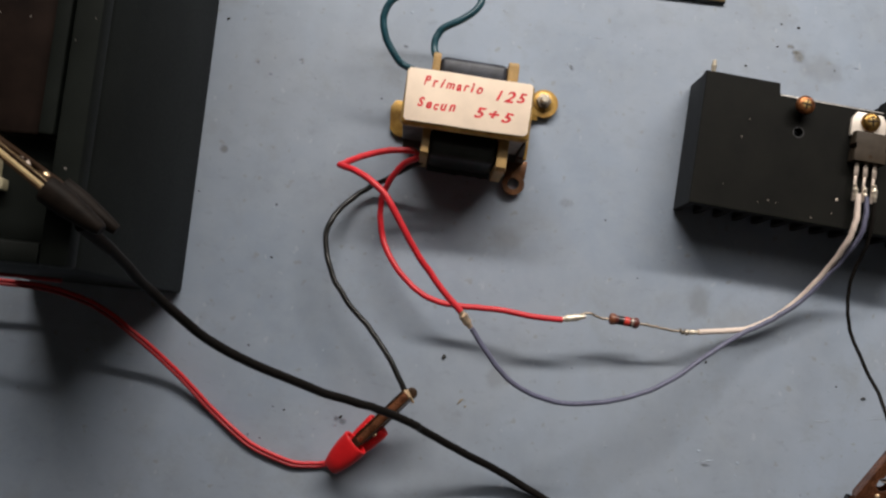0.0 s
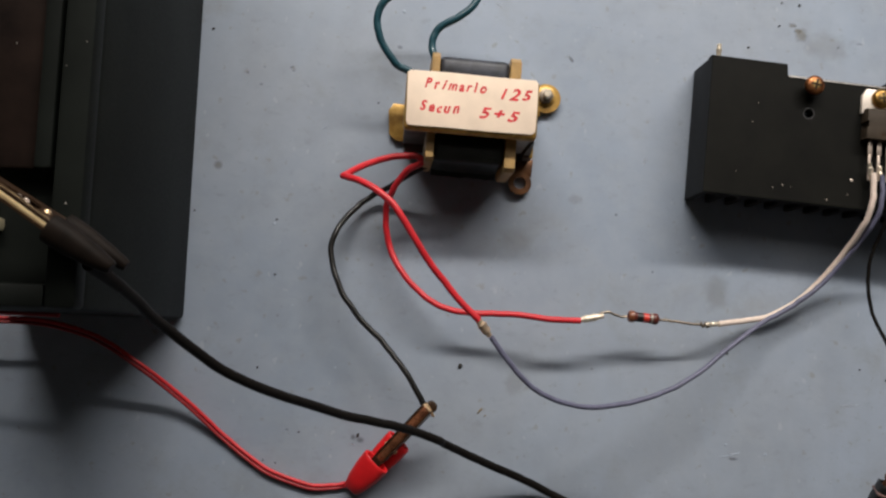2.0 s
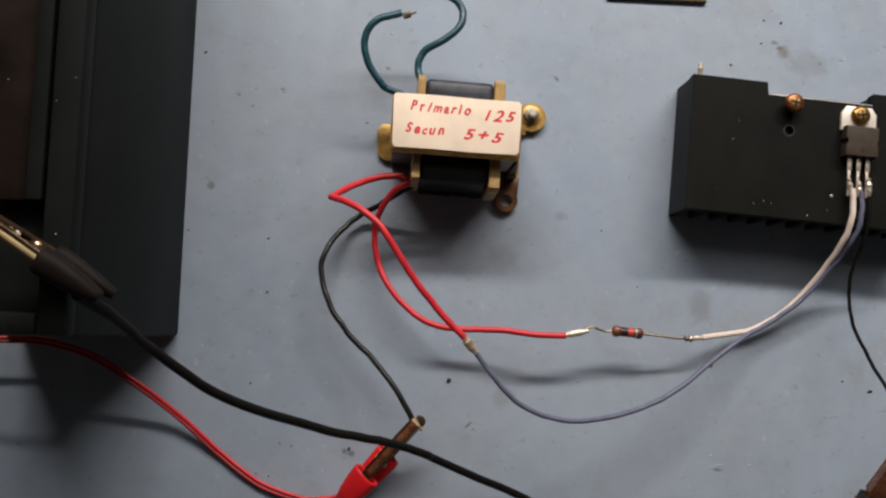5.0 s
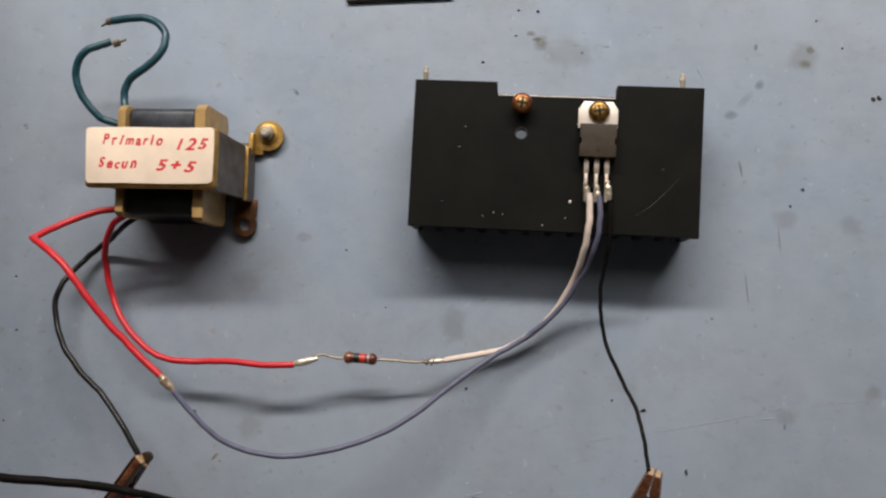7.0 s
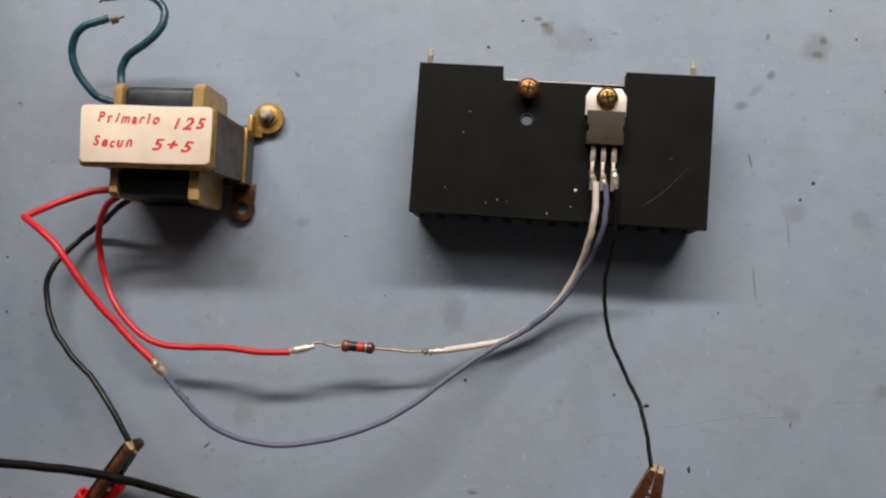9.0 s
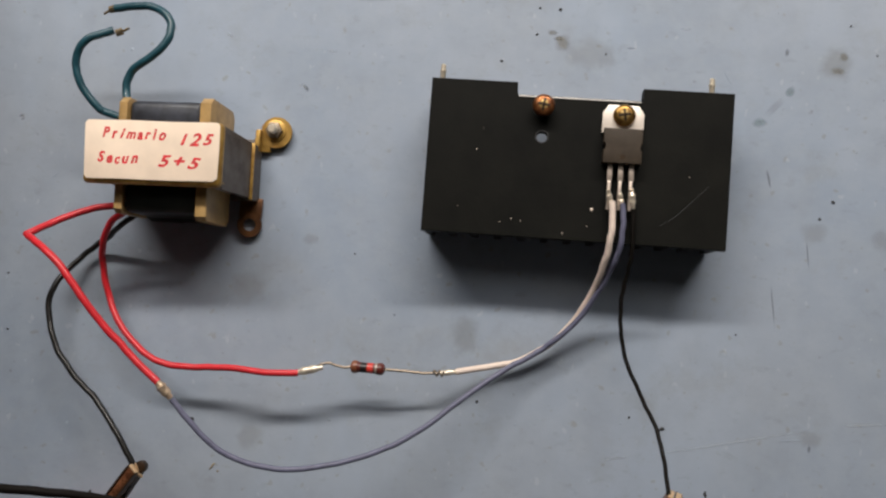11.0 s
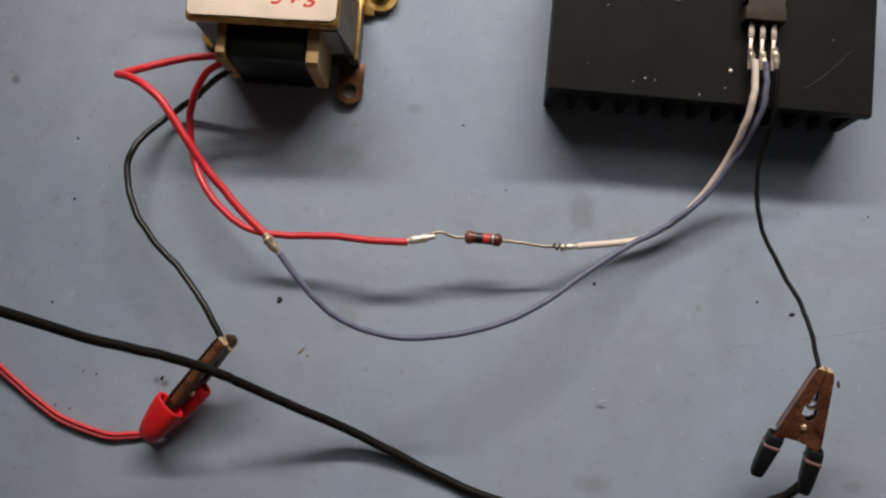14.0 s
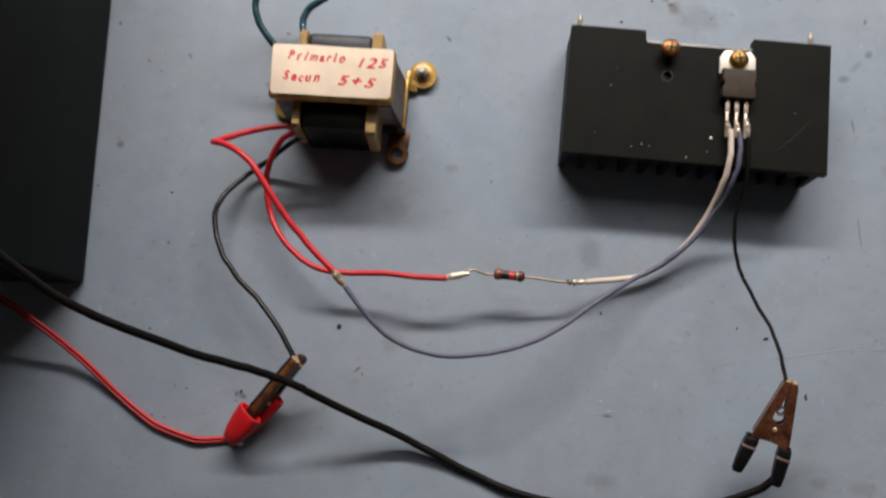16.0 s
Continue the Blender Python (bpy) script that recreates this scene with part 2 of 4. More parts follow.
M = {
    "bench": bench_paint(),
    "blister": mat("raised_paint", (0.33, 0.385, 0.465), 0.45, vary=0.12, scale=300, bump=0.05, spec=0.35),
    "bench_wood": mat("bench_wood", (0.30, 0.20, 0.12), 0.6, vary=0.35, scale=40),
    "wall": mat("wall_plaster", (0.29, 0.28, 0.26), 0.9, vary=0.06, scale=6, bump=0.2, grain=300),
    "ceiling": mat("ceiling_plaster", (0.38, 0.37, 0.355), 0.9, vary=0.05, scale=6, bump=0.2, grain=300),
    "floor": mat("floor_cement", (0.16, 0.15, 0.14), 0.7, vary=0.2, scale=8, bump=0.2, grain=200),
    "frame_white": mat("window_paint", (0.75, 0.75, 0.73), 0.5, vary=0.08, scale=20),
    "anodised": mat("black_anodised_aluminium", (0.0036, 0.0036, 0.0030), 0.52, vary=0.45, scale=75, bump=0.16, grain=2000, spec=0.12, tint=(0.0088, 0.0086, 0.0068)),
    "anodised_dark": mat("black_anodised_fin", (0.006, 0.006, 0.006), 0.6, vary=0.3, scale=150, bump=0.12, grain=2500, spec=0.2),
    "bare_alu": mat("bare_aluminium_edge", (0.66, 0.62, 0.58), 0.45, 0.8, 0.15, 300),
    "tab": mat("tinned_tab", (0.90, 0.80, 0.70), 0.42, 0.35, 0.10, 250, 0.05),
    "epoxy": mat("grey_epoxy", (0.050, 0.036, 0.024), 0.6, vary=0.22, scale=350, bump=0.2, spec=0.3),
    "lead": mat("tinned_lead", (0.62, 0.52, 0.44), 0.40, 0.65, 0.25, 900, 0.15),
    "lead_dull": mat("tarnished_lead", (0.27, 0.22, 0.17), 0.42, 0.8, 0.4, 900, 0.15),
    "solder": mat("solder", (0.92, 0.78, 0.63), 0.36, 0.65, 0.3, 700, 0.12),
    "brass_screw": mat("yellow_passivated_screw", (0.36, 0.22, 0.06), 0.30, 0.85, 0.5, 700, 0.2, tint=(0.12, 0.05, 0.015)),
    "copper_screw": mat("reddish_passivated_screw", (0.40, 0.16, 0.055), 0.30, 0.8, 0.5, 700, 0.2, tint=(0.12, 0.04, 0.02)),
    "slot": mat("screw_recess", (0.05, 0.03, 0.015), 0.5, 0.6, 0.3, 700),
    # colour of the glint painted round the screw recess
    "cross": mat("screw_cross_glint", (0.46, 0.31, 0.11), 0.35, 0.7, 0.4, 900),
    "pin": mat("tinned_pin", (0.80, 0.70, 0.55), 0.3, 0.55, 0.15, 900),
    "paper": mat("cream_paper_label", (0.90, 0.73, 0.575), 0.75, vary=0.08, scale=160, bump=0.15, grain=2600),
    "ink": mat("red_marker_ink", (0.74, 0.035, 0.045), 0.6, vary=0.35, scale=900, bump=0.0),
    "strap": mat("yellow_chromated_steel", (0.50, 0.31, 0.08), 0.36, 0.45, 0.40, 260, 0.12, tint=(0.30, 0.16, 0.035)),
    # rust, made darker still for the transformer's shadow
    "strap_rust_shade": mat("rusty_chromated_steel_in_shade", (0.15, 0.065, 0.024), 0.40, 0.5, 0.5, 300, 0.2, tint=(0.07, 0.03, 0.015)),
    "core": mat("lamination_steel", (0.125, 0.108, 0.095), 0.5, 0.3, 0.35, 220, 0.2, tint=(0.070, 0.052, 0.042)),
    "nylon": mat("yellowed_nylon_bobbin", (0.46, 0.29, 0.11), 0.42, vary=0.30, scale=200, bump=0.08),
    "tape": mat("black_winding_tape", (0.012, 0.0135, 0.011), 0.42, vary=0.4, scale=160, bump=0.15, grain=900, spec=0.25),
    "tape_grey": mat("bluish_winding_tape", (0.042, 0.047, 0.062), 0.45, vary=0.65, scale=200, bump=0.15, grain=900),
    "teal": mat("teal_wire_insulation", (0.010, 0.062, 0.085), 0.42, vary=0.25, scale=500, bump=0.05, coat=0.1),
    "red": mat("red_wire_insulation", (0.62, 0.020, 0.030), 0.40, vary=0.14, scale=400, bump=0.05, coat=0.1),
    "red_mid": mat("dull_red_wire_insulation", (0.36, 0.016, 0.022), 0.45, vary=0.2, scale=400, bump=0.05),
    "red_dark": mat("dark_red_wire_insulation", (0.16, 0.012, 0.018), 0.5, vary=0.2, scale=400, bump=0.05),
    "black_wire": mat("black_wire_insulation", (0.008, 0.0065, 0.0055), 0.5, vary=0.25, scale=400, bump=0.05, spec=0.13),
    "purple": mat("violet_grey_wire_insulation", (0.130, 0.132, 0.200), 0.45, vary=0.2, scale=400, bump=0.05),
    "white_wire": mat("white_wire_insulation", (0.80, 0.66, 0.57), 0.45, vary=0.10, scale=400, bump=0.05),
    "splice": mat("coppery_solder", (0.86, 0.62, 0.44), 0.34, 0.7, 0.5, 700, 0.2),
    "copper": mat("bare_copper_strands", (0.62, 0.36, 0.20), 0.35, 1.0, 0.3, 900, 0.3),
    "resistor": mat("maroon_resistor_lacquer", (0.125, 0.026, 0.018), 0.30, vary=0.3, scale=900, bump=0.05, coat=0.3),
    "resistor_end": mat("brown_resistor_lacquer", (0.22, 0.075, 0.035), 0.32, vary=0.3, scale=900, bump=0.05, coat=0.3),
    "band_black": mat("black_band", (0.012, 0.010, 0.010), 0.35, vary=0.2, scale=900, bump=0.0),
    "band_red": mat("red_band", (0.62, 0.05, 0.035), 0.35, vary=0.15, scale=900, bump=0.0),
    "band_silver": mat("silver_band", (0.40, 0.36, 0.31), 0.4, 0.4, 0.2, 900, 0.0),
    "clip_steel": mat("tarnished_clip_steel", (0.34, 0.135, 0.065), 0.28, 0.65, 0.4, 260, 0.12, tint=(0.10, 0.035, 0.02)),
    # the window's glare on the jaw back is put into this pale gold
    "clip_gold_glare": mat("golden_clip_with_glare", (1.0, 0.74, 0.40), 0.34, 0.45, 0.08, 300, 0.04),
    "clip_bright": mat("bright_plated_clip", (0.85, 0.60, 0.36), 0.38, 0.65, 0.2, 500, 0.1),
    "boot_red": mat("red_vinyl_boot", (0.66, 0.012, 0.016), 0.42, vary=0.10, scale=250, bump=0.06),
    "boot_black": mat("black_vinyl_boot", (0.009, 0.009, 0.010), 0.5, vary=0.3, scale=250, bump=0.06, spec=0.3),
    "boot_brown": mat("brownish_black_vinyl_boot", (0.010, 0.0068, 0.005), 0.6, vary=0.4, scale=250, bump=0.06, spec=0.10),
    "boot_ring": mat("faded_boot_rim", (0.20, 0.12, 0.11), 0.5, vary=0.2, scale=300),
    "case": mat("black_abs_case", (0.0096, 0.0115, 0.0099), 0.6, vary=0.3, scale=60, bump=0.10, grain=1500, spec=0.09),
    "case_top": mat("dusty_brown_black_lid", (0.013, 0.0078, 0.006), 0.55, vary=0.6, scale=90, bump=0.1, grain=1500, spec=0.08),
    "dust": mat("pale_dust", (0.30, 0.27, 0.24), 0.9, vary=0.2, scale=900),
    "beige": mat("beige_plastic", (0.36, 0.32, 0.21), 0.5, vary=0.15, scale=200),
    "gold_foil": mat("yellow_printed_label", (0.70, 0.50, 0.02), 0.45, vary=0.2, scale=120),
    "steel_grey": mat("pale_grey_steel", (0.42, 0.38, 0.34), 0.45, 0.2, 0.3, 300, 0.15),
    # tarnish, darkened further for the shade on the jaw sides
    "clip_dark": mat("tarnished_steel_with_shade", (0.055, 0.030, 0.016), 0.4, 0.5, 0.4, 260, 0.12),
    "well": mat("black_terminal_well", (0.0035, 0.0035, 0.0033), 0.7, vary=0.4, scale=200, bump=0.1, spec=0.06),
    "bronze": mat("brown_metallic_face", (0.20, 0.145, 0.075), 0.4, 0.4, 0.25, 150),
    "strand": mat("dull_tinned_strands", (0.20, 0.15, 0.09), 0.45, 0.6, 0.4, 900, 0.3),
    "black_gloss": mat("glossy_black_insulation", (0.010, 0.009, 0.008), 0.34, vary=0.25, scale=400, bump=0.05, spec=0.45),
    "plate": mat("dark_plastic_plate", (0.045, 0.043, 0.045), 0.5, vary=0.2, scale=150),
    "speck": mat("dark_crumb", (0.030, 0.028, 0.026), 0.7, vary=0.3, scale=900),
    "twig": mat("straw_crumb", (0.26, 0.21, 0.13), 0.7, vary=0.3, scale=900),
    # real scratches, and the painted lit and shaded edges of nicks
    "scratch_light": stain_mat("pale_scratch_and_lit_edge", (0.52, 0.57, 0.62), 0.34, 0.7),
    "scratch_dark": stain_mat("dark_scratch_and_shaded_edge", (0.12, 0.13, 0.15), 0.42, 0.8),
    "stain_brown": stain_mat("brown_stain", (0.215, 0.185, 0.125), 0.36, 0.72),
    "stain_mid": stain_mat("olive_stain", (0.245, 0.23, 0.17), 0.19, 0.75),
    "stain_faint": stain_mat("faint_brown_stain", (0.27, 0.255, 0.205), 0.15, 0.7),
    "stain_grey": stain_mat("grey_grime", (0.22, 0.23, 0.25), 0.16, 0.9),
    "stain_teal": stain_mat("green_grey_smear", (0.20, 0.28, 0.30), 0.38, 0.7),
}


# ---- building blocks (millimetres in, metres out) ----
def part(name, bm, material, parent=None, label="", smooth=True):
    me = bpy.data.meshes.new(name)
    bmesh.ops.recalc_face_normals(bm, faces=bm.faces)
    for v in bm.verts:
        v.co = (PLACE[0] @ v.co) * MM
    bm.to_mesh(me)
    bm.free()
    me.materials.append(M[material])
    if smooth:
        for p in me.polygons:
            p.use_smooth = True
        me.set_sharp_from_angle(angle=radians(38))
    ob = new(name, me)
    if parent is not None:
        ob.parent = parent
        ob.matrix_parent_inverse = parent.matrix_world.inverted()
    if label:
        ob["label"] = label
    return ob


def thing(name, at, label, category, group="", kind=""):
    ob = new(name)
    ob.empty_display_size = 0.005
    ob.matrix_world = Matrix.Translation((PLACE[0] @ Vector(at)) * MM)
    bpy.context.view_layer.update()
    return tagged(ob, label, category, group, kind)


def box(bm, x0, x1, y0, y1, z0, z1, bevel=0.0, m=None, seg=2):
    vs = [bm.verts.new((x, y, z)) for x in (x0, x1) for y in (y0, y1) for z in (z0, z1)]
    fs = [bm.faces.new([vs[i] for i in q]) for q in ((0, 1, 3, 2), (4, 6, 7, 5), (0, 4, 5, 1), (2, 3, 7, 6), (0, 2, 6, 4), (1, 5, 7, 3))]
    if bevel:
        es = list({e for f in fs for e in f.edges})
        r = bmesh.ops.bevel(bm, geom=es, offset=bevel, segments=seg, profile=0.5, affect="EDGES")
        vs = list({v for f in r["faces"] for v in f.verts} | {v for v in vs if v.is_valid})
    if m is not None:
        for v in vs:
            v.co = m @ v.co
    return bm


def prism(bm, outline, z0, z1, m=None, bevel=0.0):
    lo = [bm.verts.new((x, y, z0)) for x, y in outline]
    hi = [bm.verts.new((x, y, z1)) for x, y in outline]
    k = len(outline)
    fs = [bm.faces.new(lo[::-1]), bm.faces.new(hi)] + [bm.faces.new((lo[i], lo[(i + 1) % k], hi[(i + 1) % k], hi[i])) for i in range(k)]
    vs = lo + hi
    if bevel:
        es = list({e for f in fs[:2] for e in f.edges})
        r = bmesh.ops.bevel(bm, geom=es, offset=bevel, segments=2, profile=0.5, affect="EDGES")
        vs = list({v for f in r["faces"] for v in f.verts} | {v for v in vs if v.is_valid})
    if m is not None:
        for v in vs:
            v.co = m @ v.co
    return bm


def circle(cx, cy, r, n=24, a0=0.0, a1=360.0):
    full = abs(a1 - a0) >= 360
    return [(cx + r * math.cos(radians(a0 + (a1 - a0) * i / (n if full else n - 1))), cy + r * math.sin(radians(a0 + (a1 - a0) * i / (n if full else n - 1)))) for i in range(n)]


def spline(points, n=8):
    p = [Vector(q) for q in points]
    p = [2 * p[0] - p[1]] + p + [2 * p[-1] - p[-2]]
    out = []
    for i in range(1, len(p) - 2):
        a, b, c, d = p[i - 1], p[i], p[i + 1], p[i + 2]
        for k in range(n):
            u = k / n
            out.append(0.5 * (2 * b + (c - a) * u + (2 * a - 5 * b + 4 * c - d) * u * u + (3 * b - a - 3 * c + d) * u ** 3))
    out.append(p[-2].copy())
    return out


def tube(bm, line, radius, seg=12, squash=None):
    """A round tube along a line of points; radius: one number, or one for each point."""
    line = [Vector(p) for p in line]
    rad = list(radius) if isinstance(radius, (list, tuple)) else [radius] * len(line)
    t0 = (line[1] - line[0]).normalized()
    side = t0.orthogonal().normalized()
    rings, prev = [], t0
    for i, p in enumerate(line):
        t = (line[min(i + 1, len(line) - 1)] - line[max(i - 1, 0)]).normalized()
        q = prev.rotation_difference(t)
        side = (q @ side).normalized()
        prev = t
        up = t.cross(side)
        rings.append([bm.verts.new(p + rad[i] * (math.cos(2 * math.pi * k / seg) * side + math.sin(2 * math.pi * k / seg) * up)) for k in range(seg)])
    for a, b in zip(rings, rings[1:]):
        for k in range(seg):
            bm.faces.new((a[k], a[(k + 1) % seg], b[(k + 1) % seg], b[k]))
    bm.faces.new(rings[0][::-1])
    bm.faces.new(rings[-1])
    return bm


def lathe(bm, axis_from, axis_to, profile, seg=20):
    """A turned body: profile rows of (share of the axis, radius)."""
    a, b = Vector(axis_from), Vector(axis_to)
    return tube(bm, [a + (b - a) * s for s, r in profile], [r for s, r in profile], seg)


def blob(bm, at, r, stretch=(1, 1, 1), m=None, rough=0.12, seed=0):
    made = bmesh.ops.create_icosphere(bm, subdivisions=2, radius=1.0)["verts"]
    for v in made:
        k = 1 + rough * noise.noise(v.co * 2.1 + Vector((seed * 3.7, seed, 0)))
        v.co = Vector((v.co.x * r * stretch[0] * k, v.co.y * r * stretch[1] * k, v.co.z * r * stretch[2] * k))
        if m is not None:
            v.co = m @ v.co
        v.co += Vector(at)
    return bm


def wander(line, amount, step=0.35, seed=0):
    """Small uneven bends, as a hand-bent wire has."""
    out = []
    for i, p in enumerate(line):
        w = noise.noise_vector(Vector((i * step, seed * 5.3, seed)))
        f = min(1.0, i / 4, (len(line) - 1 - i) / 4)
        out.append(p + w * amount * f)
    return out


def B():
    return bmesh.new()


def placed(old, at, k, kz, turn=0.0):
    """What is drawn next stands with its point old at the point at, k times as wide and kz times as high, turned."""
    PLACE[0] = Matrix.Translation((*at, 0)) @ Matrix.Rotation(radians(turn), 4, "Z") @ Matrix.Diagonal((k, k, kz, 1)) @ Matrix.Translation((-old[0], -old[1], 0))


# ---- the room ----
R, N0 = 1800.0, 640.0                 # half the room's width; the window wall
TOP, BOTTOM = 1650.0, -780.0
tagged(part("floor", box(B(), -R, R, -R, N0, BOTTOM - 60, BOTTOM), "floor"), "plain grey cement floor of the room", "floor", kind="structure")
tagged(part("ceiling", box(B(), -R, R, -R, N0, TOP, TOP + 60), "ceiling"), "plain plastered ceiling of the room", "ceiling", kind="structure")
for nm, x0, x1, y0, y1 in (("wall_west", -R - 80, -R, -R - 80, N0 + 80), ("wall_east", R, R + 80, -R - 80, N0 + 80), ("wall_south", -R, R, -R - 80, -R)):
    tagged(part(nm, box(B(), x0, x1, y0, y1, BOTTOM, TOP), "wall"), "plain plastered room wall", "wall", kind="structure")
wx0, wx1, wz0, wz1 = -540.0, 580.0, 440.0, 1060.0
wn_bm = B()
box(wn_bm, -R, wx0, N0, N0 + 80, BOTTOM, TOP)
box(wn_bm, wx1, R, N0, N0 + 80, BOTTOM, TOP)
box(wn_bm, wx0, wx1, N0, N0 + 80, BOTTOM, wz0)
box(wn_bm, wx0, wx1, N0, N0 + 80, wz1, TOP)
tagged(part("wall_north", wn_bm, "wall"), "plain plastered wall with a low wide window opening", "wall", kind="structure")
win = thing("window_1", ((wx0 + wx1) / 2, N0 + 40, wz0), "white painted window frame in the wall", "window", kind="structure")
for a in ((wx0, wx1, wz0, wz0 + 25), (wx0, wx1, wz1 - 25, wz1), (wx0, wx0 + 25, wz0 + 25, wz1 - 25), (wx1 - 25, wx1, wz0 + 25, wz1 - 25)):
    part("window_frame", box(B(), a[0], a[1], N0 + 20, N0 + 60, a[2], a[3], 3), "frame_white", win)

# ---- the bench ----
bench = thing("workbench", (0, 0, BOTTOM), "workbench with a stained blue-grey painted top", "workbench")
part("tabletop", box(B(), -620, 620, -360, 620, -28, 0, 2.0), "bench", bench, "worn blue-grey painted top")
for x in (-560, 560):
    for y in (-300, 560):
        part("leg", box(B(), x - 30, x + 30, y - 30, y + 30, BOTTOM, -28, 3), "bench_wood", bench)

# ---- sealed battery with terminals ----
BAT = Matrix.Translation((-115.6, -28.4, 0)) @ Matrix.Rotation(radians(3.8), 4, "Z")
BH = 89.0
placed((-115.6, -28.4), (-120.3, -26.8), 1.043, 1.067)
battery = thing("battery", (-150, 40, 0), "black plastic sealed battery case with a dusty recessed lid", "battery")
part("case_body", box(B(), -43, 0, 0, 151, 0.3, BH - 5.2, 1.2, BAT), "case", battery)
rim = B()
box(rim, -5.4, 0.1, -0.1, 151.1, BH - 5.0, BH + 0.5, 0.9, BAT)
box(rim, -43.1, -38.6, -0.1, 151.1, BH - 5.0, BH + 0.5, 0.9, BAT)
box(rim, -38.6, -5.4, -0.1, 4.2, BH - 5.0, BH + 0.2, 0.9, BAT)
box(rim, -38.6, -5.4, 146.8, 151.1, BH - 5.0, BH + 0.5, 0.9, BAT)
part("lid_rim", rim, "case", battery)
part("inner_ledge", box(B(), -9.0, -6.0, 24.4, 146, BH - 5.0, BH + 0.1, 0.6, BAT), "case", battery)
part("lid_panel", box(B(), -38.2, -9.3, 24.4, 146.4, BH - 5, BH - 1.6, 0.6, BAT), "case_top", battery, "dusty brownish lid panel")
part("terminal_well", box(B(), -38.2, -5.6, 4.4, 24.0, BH - 10, BH - 8.6, 0.4, BAT), "well", battery, "deep black terminal well")
part("terminal", prism(B(), [(-24, 0), (-24, 9), (-22.5, 11), (-19, 11), (-17.5, 9), (-17.5, 0)], 13.0, 14.0, BAT @ Matrix.Translation((0, 0, BH - 9)) @ Matrix.Rotation(radians(90), 4, "X") @ Matrix.Translation((0, 0, -34))), "lead", battery, "tinned metal terminal tab")
tb = B()
prism(tb, [(-28, 13.4), (-15.3, 13.6), (-15.0, 14.2), (-15.1, 15.6), (-16.6, 16.2), (-16.8, 21.8), (-17.4, 22.2), (-28, 22.0)], BH - 8.4, BH - 2.6, BAT, 0.4)
block = part("terminal_block", tb, "beige", battery, "beige plastic terminal block")
# the slot isn't cut; a thin dark sheet stands for the shade in it
part("slot", box(B(), -19.0, -17.9, 17.6, 20.4, BH - 2.7, BH - 2.55, 0.05, BAT), "anodised_dark", block, "slot in the block, its shade put in as a dark strip")
part("terminal_clamp", box(B(), -31, -14.0, 2.4, 3.4, BH - 8.6, BH - 7.2, 0.3, BAT), "lead_dull", battery, "thin metal clamp in the terminal well")
dr = random.Random(21)
for x, y, z in [(dr.uniform(-30, -10), dr.uniform(28, 110), BH - 1.6) for i in range(9)] + [(dr.uniform(-4.5, -1), dr.uniform(5, 120), BH + 0.5) for i in range(5)]:
    ds = B()
    blob(ds, BAT @ Vector((x, y, z + 0.02)), dr.uniform(0.08, 0.20), (1.3, 0.8, 0.4), seed=x)
    part("dust_speck", ds, "dust", battery, "pale speck of dust")
sc = B()
lathe(sc, BAT @ Vector((-14.6, 5.6, BH - 9)), BAT @ Vector((-14.6, 5.6, BH - 6.8)), [(0, 1.6), (0.7, 1.6), (1, 1.1)])
part("terminal_screw", sc, "lead", battery, "small bright screw")

placed((0, 0), (0, 0), 1.0, 1.0)

